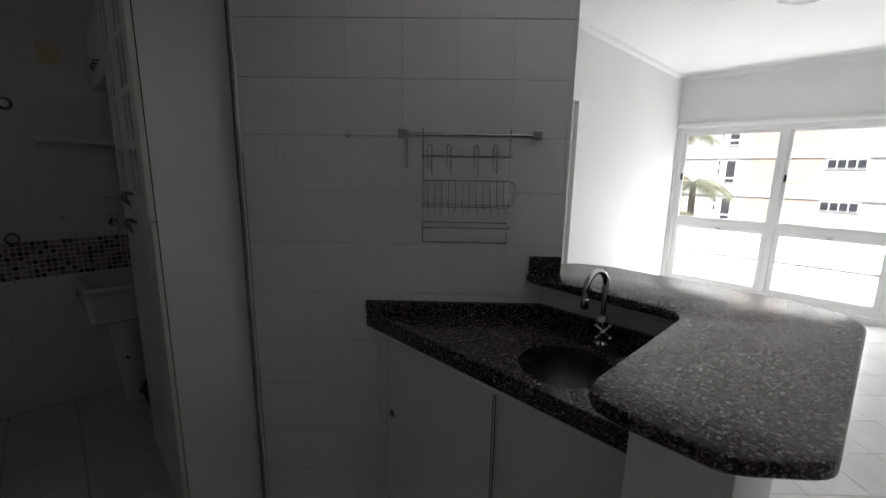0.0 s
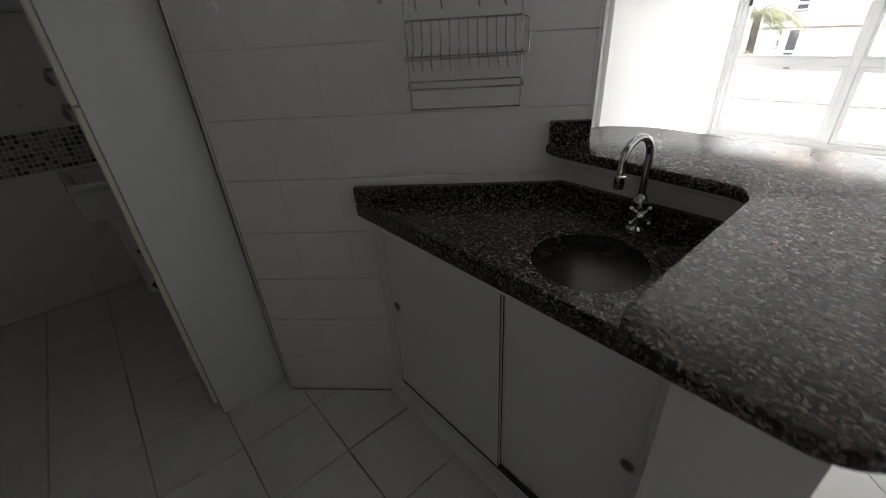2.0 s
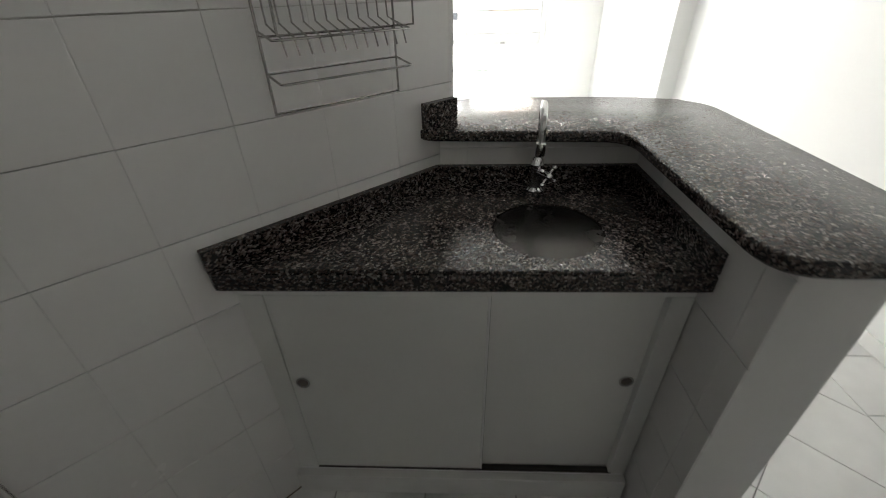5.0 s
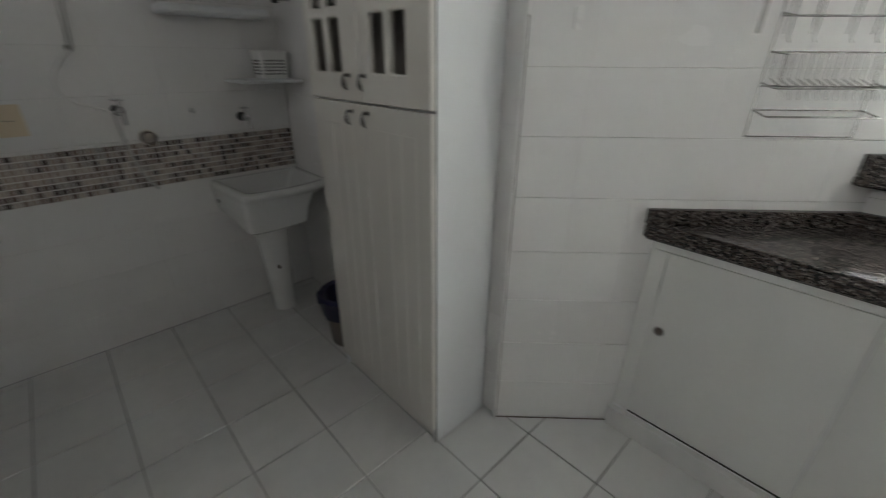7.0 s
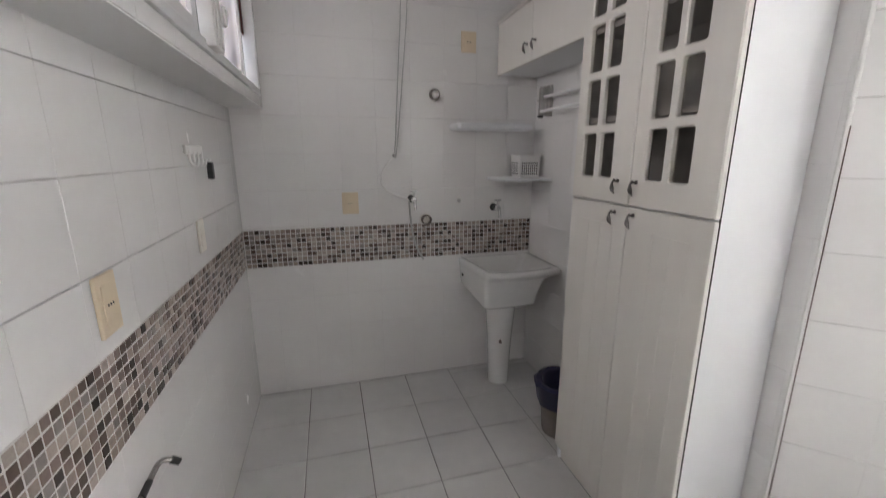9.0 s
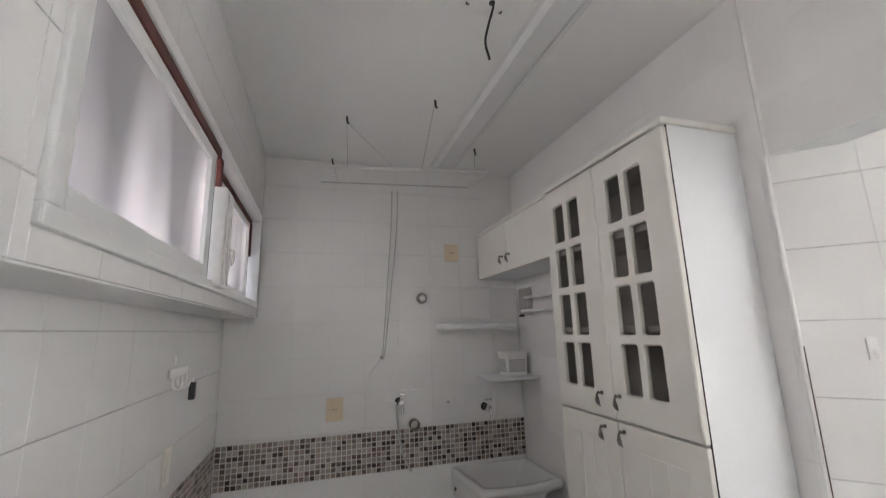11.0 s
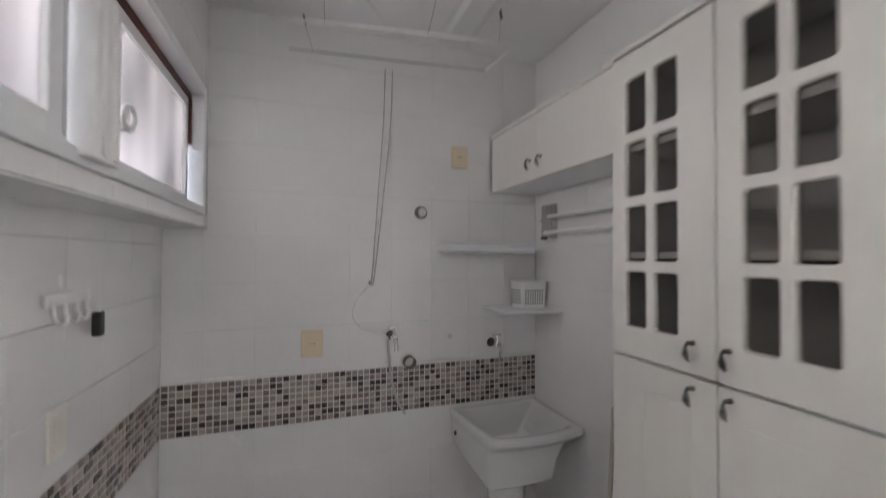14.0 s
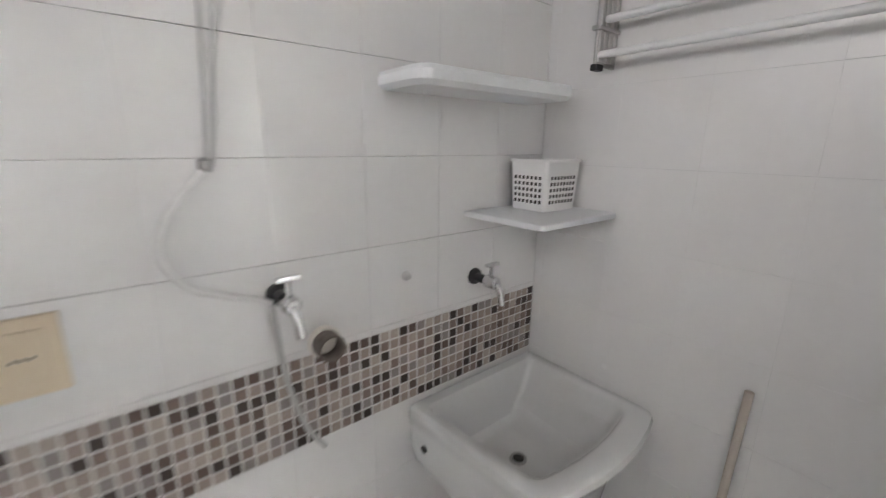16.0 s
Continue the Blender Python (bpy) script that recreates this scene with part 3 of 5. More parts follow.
def pierced_plate(x0, x1, y0, y1, z0, z1, holes, r=0.009, e=0.004):
    """An upright plate with rounded openings and eased edges; its face looks along -x."""
    bm = bmesh.new()

    def loop(a, b, c, d, rad, n, x):
        return [bm.verts.new((x, p.x, p.y)) for p in rounded((a + b) / 2, (c + d) / 2, (b - a) / 2, (d - c) / 2, rad, 0, n)]

    def skin(q, w):
        for k in range(len(q)):
            bm.faces.new((q[k], q[(k + 1) % len(q)], w[(k + 1) % len(q)], w[k]))
    front, back = [], []
    o = [loop(y0 + i, y1 - i, z0 + i, z1 - i, 0.003, 1, x) for i, x in ((e, x0), (0, x0 + e), (0, x1))]
    skin(o[0], o[1])
    skin(o[1], o[2])
    front.append(o[0])
    back.append(o[2])
    for a, b, c, d in holes:
        q = [loop(a - i, b + i, c - i, d + i, r + i, 4, x) for i, x in ((e, x0), (0, x0 + e), (0, x1))]
        skin(q[0], q[1])
        skin(q[1], q[2])
        front.append(q[0])
        back.append(q[2])
    for rings in (front, back):
        bmesh.ops.triangle_fill(bm, use_beauty=True, use_dissolve=False, edges=[bm.edges.get((q[k], q[(k + 1) % len(q)])) for q in rings for k in range(len(q))])
    return bm


def glazed_door(y0, y1, py0, py1, hy):
    """An upper door with two by four small panes."""
    pz = (1.333, 2.085)
    d = tagged(new("upper_door"), "cream glazed door with eight small panes")
    d.parent = tall
    x0, x1 = CX, CX + 0.020
    ym, h = (py0 + py1) / 2, (pz[1] - pz[0]) / 4
    holes = [(a, b, pz[0] + k * h + 0.015, pz[0] + (k + 1) * h - 0.015) for k in range(4) for a, b in ((py0 + 0.004, ym - 0.014), (ym + 0.014, py1 - 0.004))]
    part("door_frame", pierced_plate(x0, x1, y0, y1, CSPLIT + 0.003, CTOP - 0.004, holes), M["cream"], d)
    for k in range(4):
        for a, b in ((py0, ym), (ym, py1)):
            p = part("pane", box(x1 - 0.006, x1 - 0.003, a, b, pz[0] + k * h + 0.010, pz[0] + (k + 1) * h - 0.010), M["cabinet_glass"], d)
            p.visible_shadow = False
    pull_handle(d, hy, 1.322)


grooved_door(CY0 + 0.001, CYM - 0.0015, 3.170)
grooved_door(CYM + 0.0015, CY1 - 0.001, 3.262)
glazed_door(CY0 + 0.001, CYM - 0.0015, 2.970, 3.146, 3.172)
glazed_door(CYM + 0.0015, CY1 - 0.001, 3.302, 3.484, 3.262)

# ---- wall cabinet over the laundry tub ----
UX, UY1, UZ0, UZ1 = 0.108, 4.425, 1.878, 2.150
up = thing("wall_cabinet", pose(0, 0, 0), "cream two-door wall cabinet beside the tall cabinet", "cabinet")
part("body", box(UX + 0.020, CB, CY1 + 0.001, UY1, UZ0, UZ1, 0.001), M["panel"], up)
UM = 4.005
for y0, y1, hy in ((CY1 + 0.002, UM - 0.001, 3.965), (UM + 0.001, UY1, 4.05)):
    d = part("door", box(UX, UX + 0.019, y0, y1, UZ0 - 0.003, UZ1, 0.004), M["cream"], up)
    pull_handle(d, hy, 1.943, UX)
part("crown", box(UX - 0.006, CB, CY1 + 0.001, UY1 + 0.008, UZ1 + 0.001, UZ1 + 0.022, 0.006), M["cream"], up)

# ---- laundry tub ----
TUB = (0.10, 4.255)
tub = thing("laundry_tub", pose(TUB[0], TUB[1], 0), "white porcelain laundry tub on a pedestal", "laundry tub")


def tub_section(z, back_l, back_r, front_l, front_r, yb, yf, r, bow, rise=0.0):
    """One level of the tub: a straight back, a bowed front, and a back edge that rises under the basin."""
    front = []
    for k in (1, 2, 3, 4, 5):
        f = k / 6
        front.append((front_l + (front_r - front_l) * f, yf - bow * (1 - (2 * f - 1) ** 2)))
    q = round_corners([(back_r, yb), (back_l, yb), (front_l, yf)] + front + [(front_r, yf)], [r * 0.5, r * 0.5, r] + [0] * 5 + [r], 5)
    return [Vector((p.x - TUB[0], p.y - TUB[1], z + rise * max(0.0, min(1.0, (p.y - 4.14) / 0.28)))) for p in q]


secs = [tub_section(*v) for v in (
    (0.556, 0.0, 0.19, -0.02, 0.19, 4.38, 4.12, 0.03, 0.01, 0.045), (0.561, -0.060, 0.232, -0.055, 0.232, 4.437, 4.086, 0.03, 0.012, 0.045), (0.572, -0.096, 0.246, -0.069, 0.246, 4.449, 4.074, 0.028, 0.014, 0.045),
    (0.66, -0.106, 0.272, -0.077, 0.262, 4.452, 4.064, 0.026, 0.018, 0.01), (0.725, -0.108, 0.325, -0.079, 0.295, 4.452, 4.058, 0.026, 0.022), (0.744, -0.110, 0.368, -0.080, 0.352, 4.452, 4.050, 0.026, 0.026),
    (0.752, -0.112, 0.380, -0.081, 0.377, 4.453, 4.038, 0.026, 0.034), (0.768, -0.113, 0.383, -0.082, 0.382, 4.453, 4.032, 0.026, 0.038), (0.781, -0.111, 0.382, -0.080, 0.380, 4.452, 4.036, 0.026, 0.037), (0.787, -0.103, 0.374, -0.073, 0.373, 4.447, 4.046, 0.026, 0.034),
    (0.785, -0.076, 0.345, -0.048, 0.342, 4.420, 4.078, 0.03, 0.028), (0.776, -0.068, 0.337, -0.040, 0.334, 4.413, 4.088, 0.035, 0.024), (0.70, -0.048, 0.30, -0.024, 0.298, 4.405, 4.11, 0.04, 0.018), (0.638, -0.015, 0.252, 0.0, 0.252, 4.392, 4.15, 0.05, 0.01), (0.622, 0.03, 0.21, 0.03, 0.21, 4.37, 4.19, 0.04, 0.0))]
part("basin", loft(secs), M["porcelain"], tub, smooth=True)
prof = [(0.066, 0.0), (0.068, 0.015), (0.066, 0.05), (0.074, 0.25), (0.088, 0.45), (0.096, 0.540), (0.10, 0.558)]
part("pedestal", lathe(prof, 28), M["porcelain"], tub, smooth=True)
part("overflow", lathe([(0.010, 0.004), (0.010, -0.002), (0.006, -0.003), (0.003, 0.001)], 14, center=(-0.2055, 0.135, 0.685), axis="x"), M["opening_shade"], tub, "dark overflow hole", True)
part("drain", lathe([(0.024, 0.6235), (0.022, 0.6275), (0.016, 0.626), (0.014, 0.6245)], 16, center=(0.02, 0.005, 0)), M["steel"], tub, "metal drain", True)
part("drain_hole", lathe([(0.0155, 0.6262), (0.012, 0.6268), (0.003, 0.6266)], 14, center=(0.02, 0.005, 0)), M["opening_shade"], tub, "dark drain hole", True)
part("sticker", lathe([(0.014, -0.001), (0.014, -0.002), (0.002, -0.0022)], 16, center=(-0.02, -0.0735, 0.30), axis="y"), M["pvc"], tub, "small oval sticker")

# ---- laundry window ----
win = thing("window_1", pose(0, 0, 0), "white framed laundry window with frosted sliding panes", "window", kind="structure")
FX = UPPER
for nm, bx in (("frame", (WY0, WY1, WZ1 - 0.035, WZ1)), ("frame", (WY0, WY1, WZ0, WZ0 + 0.03)), ("frame", (WY0, WY0 + 0.035, WZ0 + 0.03, WZ1 - 0.035)), ("frame", (WY1 - 0.03, WY1, WZ0 + 0.03, WZ1 - 0.035))):
    part(nm, box(FX - 0.14, FX + 0.010, *bx, 0.004), M["aluminium"], win)
part("red_rail", box(FX - 0.10, FX + 0.004, WY0 + 0.036, 3.419, WZ1 - 0.068, WZ1 - 0.036, 0.002), M["red_wood"], win, "dark red painted wooden rail")
part("red_rail", box(FX - 0.10, FX - 0.036, 3.449, WY1 - 0.031, WZ1 - 0.060, WZ1 - 0.036, 0.002), M["red_wood"], win, "dark red painted wooden rail")
part("red_post", box(FX - 0.07, FX - 0.034, WY1 - 0.052, WY1 - 0.031, 1.98, WZ1 - 0.063, 0.002), M["red_wood"], win, "dark red painted wooden post")
part("red_post", box(FX - 0.05, FX + 0.006, 3.420, 3.447, 2.05, WZ1 - 0.063, 0.002), M["red_wood"], win, "dark red painted wooden post")


def sash(y0, y1, x, z1, wl, wr):
    z0 = WZ0 + 0.031
    s = tagged(new("sash"), "white sash with a frosted pane")
    s.parent = win
    for nm, bx in (("stile", (y0, y0 + wl, z0, z1)), ("stile", (y1 - wr, y1, z0, z1)), ("rail", (y0 + wl, y1 - wr, z0, z0 + 0.038)), ("rail", (y0 + wl, y1 - wr, z1 - 0.036, z1))):
        part(nm, box(x - 0.014, x + 0.014, *bx, 0.003), M["aluminium"], s)
    p = part("pane", box(x - 0.002, x + 0.002, y0 + wl - 0.004, y1 - wr + 0.004, z0 + 0.034, z1 - 0.032), M["frost_laundry"], s)
    p.visible_shadow = False
    part("seal", box(x + 0.0120, x + 0.0143, y1 - 0.014, y1 - 0.0105, z0 + 0.01, z1 - 0.02), M["black"], s, "black rubber seal")


sash(WY0 + 0.036, 3.385, FX - 0.014, WZ1 - 0.069, 0.024, 0.058)
sash(3.44, WY1 - 0.054, FX - 0.055, WZ1 - 0.061, 0.030, 0.030)
latch = tagged(part("opener", box(FX - 0.030, FX + 0.034, 3.395, 3.505, WZ0 + 0.012, 2.045, 0.008), M["plastic"], win), "white opener box")
part("lever", tube(arc((FX + 0.036, 3.535, 1.835), 0.026, 0, 360, (0, 1, 0), (0, 0.3, 1), 14)[:-1], 0.005, 8, closed=True), M["plastic"], latch, "white loop lever", True)
part("lever_arm", tube([(FX + 0.012, 3.500, 1.79), (FX + 0.03, 3.530, 1.812)], 0.007, 8), M["plastic"], latch, smooth=True)

for y in (3.420, 3.462):
    part("ridge", box(FX + 0.0335, FX + 0.040, y, y + 0.018, WZ0 + 0.02, 2.030, 0.003), M["plastic"], latch, "raised guide of the opener")

# unseen wall added outside that window to block the sun
structure("wall_sun_block", box(-3.2, -3.0, -3.0, 9.0, -9.0, 9.0), M["facade_white"], "unseen plain wall added to keep the sun off the laundry window", "wall")

# ---- living room window ----
lw = thing("window_2", pose(0, 0, 0), "large white framed window with clear upper and frosted lower panes", "window", kind="structure")
VM = 1.895
for bx in ((VY0, VY1, VZ1 - 0.06, VZ1), (VY0, VY1, VZ0, VZ0 + 0.05), (VY0, VY0 + 0.05, VZ0 + 0.05, VZ1 - 0.06), (VY1 - 0.05, VY1, VZ0 + 0.05, VZ1 - 0.06), (VM - 0.03, VM + 0.03, VZ0 + 0.05, VZ1 - 0.06)):
    part("window_frame", box(EASTX + 0.03, EASTX + 0.12, *bx, 0.005), M["aluminium"], lw)
part("head_trim", box(EASTX - 0.03, EASTX + 0.03, VY0 - 0.03, VY1 + 0.03, VZ1 + 0.001, VZ1 + 0.045, 0.006), M["aluminium"], lw)
part("window_sill", box(EASTX - 0.03, EASTX + 0.14, VY0, VY1, VZ0 - 0.03, VZ0 - 0.001, 0.004), M["aluminium"], lw)
for y0, y1 in ((VY0 + 0.051, VM - 0.031), (VM + 0.031, VY1 - 0.051)):
    part("transom", box(EASTX + 0.035, EASTX + 0.11, y0, y1, 0.838, 0.903, 0.004), M["aluminium"], lw)
    u = tagged(new("upper_sash"), "clear sliding sash")
    u.parent = lw
    z0, z1 = 0.904, VZ1 - 0.061
    for nm, bx in (("stile", (y0, y0 + 0.03, z0, z1)), ("stile", (y1 - 0.03, y1, z0, z1)), ("rail", (y0 + 0.03, y1 - 0.03, z0, z0 + 0.025)), ("rail", (y0 + 0.03, y1 - 0.03, z1 - 0.025, z1))):
        part(nm, box(EASTX + 0.045, EASTX + 0.075, *bx, 0.003), M["aluminium"], u)
    p = part("pane", box(EASTX + 0.058, EASTX + 0.062, y0 + 0.028, y1 - 0.028, z0 + 0.022, z1 - 0.022), M["glass"], u)
    p.visible_shadow = False
    part("lock", box(EASTX + 0.028, EASTX + 0.044, y1 - 0.030, y1 - 0.004, 1.38, 1.46, 0.003), M["black"], u, "black sash lock")
    w = tagged(new("lower_sash"), "frosted hopper sash with a middle bar")
    w.parent = lw
    z0, z1 = VZ0 + 0.052, 0.836
    for nm, bx in (("stile", (y0, y0 + 0.05, z0, z1)), ("stile", (y1 - 0.05, y1, z0, z1)), ("rail", (y0 + 0.05, y1 - 0.05, z0, z0 + 0.045)), ("rail", (y0 + 0.05, y1 - 0.05, z1 - 0.05, z1)), ("middle_bar", (y0 + 0.05, y1 - 0.05, 0.478, 0.506))):
        part(nm, box(EASTX + 0.04, EASTX + 0.08, *bx, 0.003), M["aluminium"], w)
    for a, c in ((z0 + 0.043, 0.480), (0.504, z1 - 0.048)):
        p = part("pane", box(EASTX + 0.057, EASTX + 0.062, y0 + 0.048, y1 - 0.048, a, c), M["frost_living"], w)
        p.visible_shadow = False
    part("catch", box(EASTX + 0.022, EASTX + 0.041, (y0 + y1) / 2 - 0.025, (y0 + y1) / 2 + 0.025, z1 - 0.035, z1 - 0.015, 0.003), M["steel"], w, "small metal catch")

# door in the living room
dr = thing("door_1", pose(0, 0, 0), "closed white flush door with a white frame", "door", kind="structure")
part("leaf", box(DX0 + 0.03, DX1 - 0.03, NORTH + 0.02, NORTH + 0.055, 0.006, 2.02, 0.002), M["laminate"], dr)
for bx in ((DX0 - 0.05, DX0 + 0.028, 0, 2.10), (DX1 - 0.028, DX1 + 0.05, 0, 2.10), (DX0 + 0.028, DX1 - 0.028, 2.022, 2.10)):
    part("door_frame", box(bx[0], bx[1], NORTH - 0.014, NORTH - 0.001, bx[2], bx[3], 0.003), M["paint"], dr)
for bx in ((DX0, DX0 + 0.028, 0, 2.05), (DX1 - 0.028, DX1, 0, 2.05), (DX0 + 0.028, DX1 - 0.028, 2.022, 2.05)):
    part("lining", box(bx[0] + 0.0005, bx[1], NORTH - 0.0005, NORTH + 0.12, bx[2], bx[3] - 0.0005), M["paint"], dr)
hd = part("door_handle", tube([(DX0 + 0.09, NORTH + 0.02, 1.0), (DX0 + 0.09, NORTH - 0.03, 1.0), (DX0 + 0.19, NORTH - 0.035, 1.0)], 0.008, 8), M["steel"], dr, "metal lever handle", True)

lamp = thing("ceiling_lamp", pose(3.36, 1.63, TOP), "round white glass ceiling lamp", "ceiling lamp")
part("base", lathe([(0.13, -0.001), (0.13, -0.018), (0.12, -0.022)], 28), M["aluminium"], lamp, smooth=True)
part("shade", lathe([(0.15, -0.023), (0.165, -0.035), (0.15, -0.065), (0.09, -0.09), (0.02, -0.098)], 28), M["porcelain"], lamp, smooth=True)

# ---- wire rack on the diagonal wall ----
rk = thing("utensil_rail", RACK.copy(), "chrome wall rail with end brackets and a spare hook", "rail")
part("rod", tube([(0.575, -0.030, 1.572), (1.072, -0.030, 1.572)], 0.0065, 10), M["chrome"], rk, smooth=True)
for s0 in (0.572, 1.046):
    part("bracket", box(s0, s0 + 0.030, -0.042, -0.001, 1.558, 1.588, 0.004), M["steel"], rk)
part("hook", box(0.596, 0.609, -0.046, -0.040, 1.455, 1.583, 0.002), M["steel"], rk, "flat metal hook hanging from the rail")
wr = thing("dish_rack", RACK.copy(), "hanging chrome wire dish rack with prongs", "dish rack")
A0, A1, OB, OF = 0.660, 0.968, -0.030, -0.085
for a in (A0, A1):
    pts = [(a, -0.030, 1.565), (a, -0.037, 1.583), (a, -0.030, 1.590), (a, -0.022, 1.582), (a, -0.022, 1.54), (a, OB, 1.50), (a, OB, 1.185)]
    part("hanger", tube(curve_points(pts, 3), 0.0026, 6), M["wire"], wr, smooth=True)
for z, off in ((1.498, OB), (1.412, OB), (1.325, OB), (1.262, OB), (1.188, OB)):
    part("cross_wire", tube([(A0, off, z), (A1, off, z)], 0.0024, 6), M["wire"], wr, smooth=True)
for z in (1.505, 1.335, 1.262):
    pts = [(A0, OB, z), (A0, OF, z - 0.012), (A0 + 0.008, OF - 0.006, z - 0.012), (A1 - 0.008, OF - 0.006, z - 0.012), (A1, OF, z - 0.012), (A1, OB, z)]
    part("basket_wire", tube(pts, 0.0024, 6), M["wire"], wr, smooth=True)
for a in (0.684, 0.752, 0.848, 0.915):
    pts = [(a - 0.007, OB - 0.004, 1.455), (a - 0.007, OB - 0.004, 1.525)] + arc((a, OB - 0.004, 1.530), 0.007, 180, 0, (1, 0, 0), (0, 0, 1), 6) + [(a + 0.007, OB - 0.004, 1.445), (a + 0.010, OB - 0.010, 1.435)]
    part("peg", tube(pts, 0.002, 6), M["wire"], wr, smooth=True)
for k in range(12):
    a = A0 + 0.018 + k * 0.0247
    part("prong", tube([(a, OB, 1.412), (a, OB - 0.004, 1.345), (a, OF, 1.325), (a + 0.003, OF - 0.006, 1.295)], 0.0018, 5), M["wire"], wr, smooth=True)
for a in (A0, A1):
    part("side_loop", tube([(a, OB, 1.412), (a + 0.012, OF, 1.405), (a + 0.012, OF, 1.33), (a, OB, 1.325)], 0.0024, 6), M["wire"], wr, smooth=True)
hk = thing("adhesive_hook", RACK @ pose(0.138, 0, 1.49), "white plastic adhesive hook on the tiled wall", "hook")
part("plate", box(-0.011, 0.011, -0.006, -0.0005, -0.026, 0.032, 0.003), M["plastic"], hk)
part("peg", tube([(0, -0.004, 0.0), (0, -0.016, -0.018), (0, -0.022, -0.012)], 0.004, 8), M["plastic"], hk, smooth=True)
# Grey strip that paints a shadow line along the hook plate.
part("shadow_gap", box(-0.0116, -0.0105, -0.004, -0.001, -0.024, 0.028), M["cable"], hk, "grey strip painted as the shadow beside the hook")
hk = thing("screw_hook", RACK @ pose(0.388, 0, 1.566), "small dark metal screw hook in the tiled wall", "hook")
part("screw", tube(curve_points([(-0.008, -0.001, 0.004), (-0.004, -0.014, -0.004), (0.004, -0.016, -0.006), (0.008, -0.010, 0.006)], 4), 0.003, 6), M["steel"], hk, smooth=True)
st = thing("corner_strip", pose(0.374, 2.797, 0), "white plastic edge strip along the opening", "edge strip")
part("strip", tube([(0, 0, 0.0), (0, 0, 2.04)], 0.0055, 10), M["plastic"], st, smooth=True)
part("dark_joint", box(-0.0005, 0.0012, -0.0078, -0.0050, 0.0, 1.5), M["pvc"], st, "dark open joint")

ob = structure("trim_floor_joint", box(0.0, 0.47, -0.004, -0.0002, -0.001, 0.0025), M["pvc"], "dark joint along the foot of the diagonal wall", "joint")
ob.matrix_basis = RACK

# ---- laundry back wall ----
def socket(m, mat, w, h, label, holes=True):
    """A wall plate with rounded edges; local x along the wall, z up, -y into the room."""
    s = thing("wall_plate", m, label, "wall plate")
    part("plate", box(-w / 2, w / 2, -0.009, -0.0005, -h / 2, h / 2, 0.003), mat, s)
    part("insert", box(-w * 0.30, w * 0.30, -0.0115, -0.009, -h * 0.34, h * 0.34, 0.0015), mat, s)
    if holes:
        for dx in (-0.010, 0.0, 0.010):
            part("hole", lathe([(0.0028, 0), (0.0028, -0.001)], 8, center=(dx, -0.0115, 0), axis="y"), M["opening_shade"], s, "dark socket hole")
    return s


socket(pose(-0.772, BACK, 1.152), M["plate"], 0.092, 0.124, "yellowed plastic socket plate on the tiled wall")
socket(pose(-0.064, BACK, 2.052), M["plate"], 0.09, 0.112, "yellowed plastic switch plate on the tiled wall")
LW = pose(LEFT, 0, 0, 0, 0, 90)
socket(LW @ pose(3.02, 0, 1.122), M["plate"], 0.082, 0.132, "yellowed plastic socket plate above the mosaic band")
socket(LW @ pose(3.715, 0, 1.135), M["plate_white"], 0.07, 0.12, "off-white blank plate above the mosaic band", False)

ft = thing("valve_knob", pose(-0.266, BACK, 1.762), "round chrome valve cap on the wall", "valve")
part("flange", lathe([(0.033, -0.0005), (0.033, -0.005), (0.026, -0.010), (0.020, -0.011)], 24, axis="y"), M["pewter"], ft, "dull metal flange", True)
part("cap", lathe([(0.021, -0.0112), (0.022, -0.030), (0.018, -0.036), (0.004, -0.038)], 24, axis="y"), M["chrome"], ft, "chrome cap", True)


def wall_tap(m, label):
    """A garden-type tap: flange, body, spout, lever."""
    tp = thing("wall_tap", m, label, "tap")
    part("flange", lathe([(0.024, -0.0005), (0.022, -0.008), (0.013, -0.012), (0.012, -0.05)], 18, axis="y"), M["black"], tp, "dark flange and nipple", True)
    part("body", lathe([(0.013, -0.045), (0.017, -0.05), (0.017, -0.085), (0.012, -0.09)], 16, axis="y"), M["chrome"], tp, smooth=True)
    part("spout", tube(curve_points([(0, -0.07, 0.0), (0.002, -0.095, -0.012), (0.004, -0.105, -0.055)], 4), 0.009, 10), M["chrome"], tp, smooth=True)
    part("stem", tube([(0, -0.068, 0.012), (0, -0.068, 0.045)], 0.006, 8), M["chrome"], tp, smooth=True)
    part("lever", box(-0.022, 0.022, -0.075, -0.061, 0.044, 0.054, 0.003), M["chrome"], tp)
    return tp


wall_tap(pose(-0.412, BACK, 1.168), "chrome washing machine tap with a dark flange")
wall_tap(pose(0.118, BACK, 1.10), "chrome tap over the laundry tub")
dp = thing("drain_pipe", pose(-0.328, BACK, 1.040), "short brown drain pipe stub in the mosaic band", "pipe")
part("stub", lathe([(0.030, -0.0005), (0.030, -0.05), (0.025, -0.05), (0.024, -0.012), (0.004, -0.010)], 20, axis="y"), M["pvc"], dp, smooth=True)
part("collar", lathe([(0.036, -0.0005), (0.036, -0.012), (0.031, -0.014)], 20, axis="y"), M["plate_white"], dp, "pale collar", True)
hk = thing("small_hook", pose(-0.112, BACK, 1.147), "small grey hook on the tiled wall", "hook")
part("stud", lathe([(0.012, -0.0005), (0.012, -0.006), (0.006, -0.018), (0.003, -0.019)], 12, axis="y"), M["cable"], hk, smooth=True)

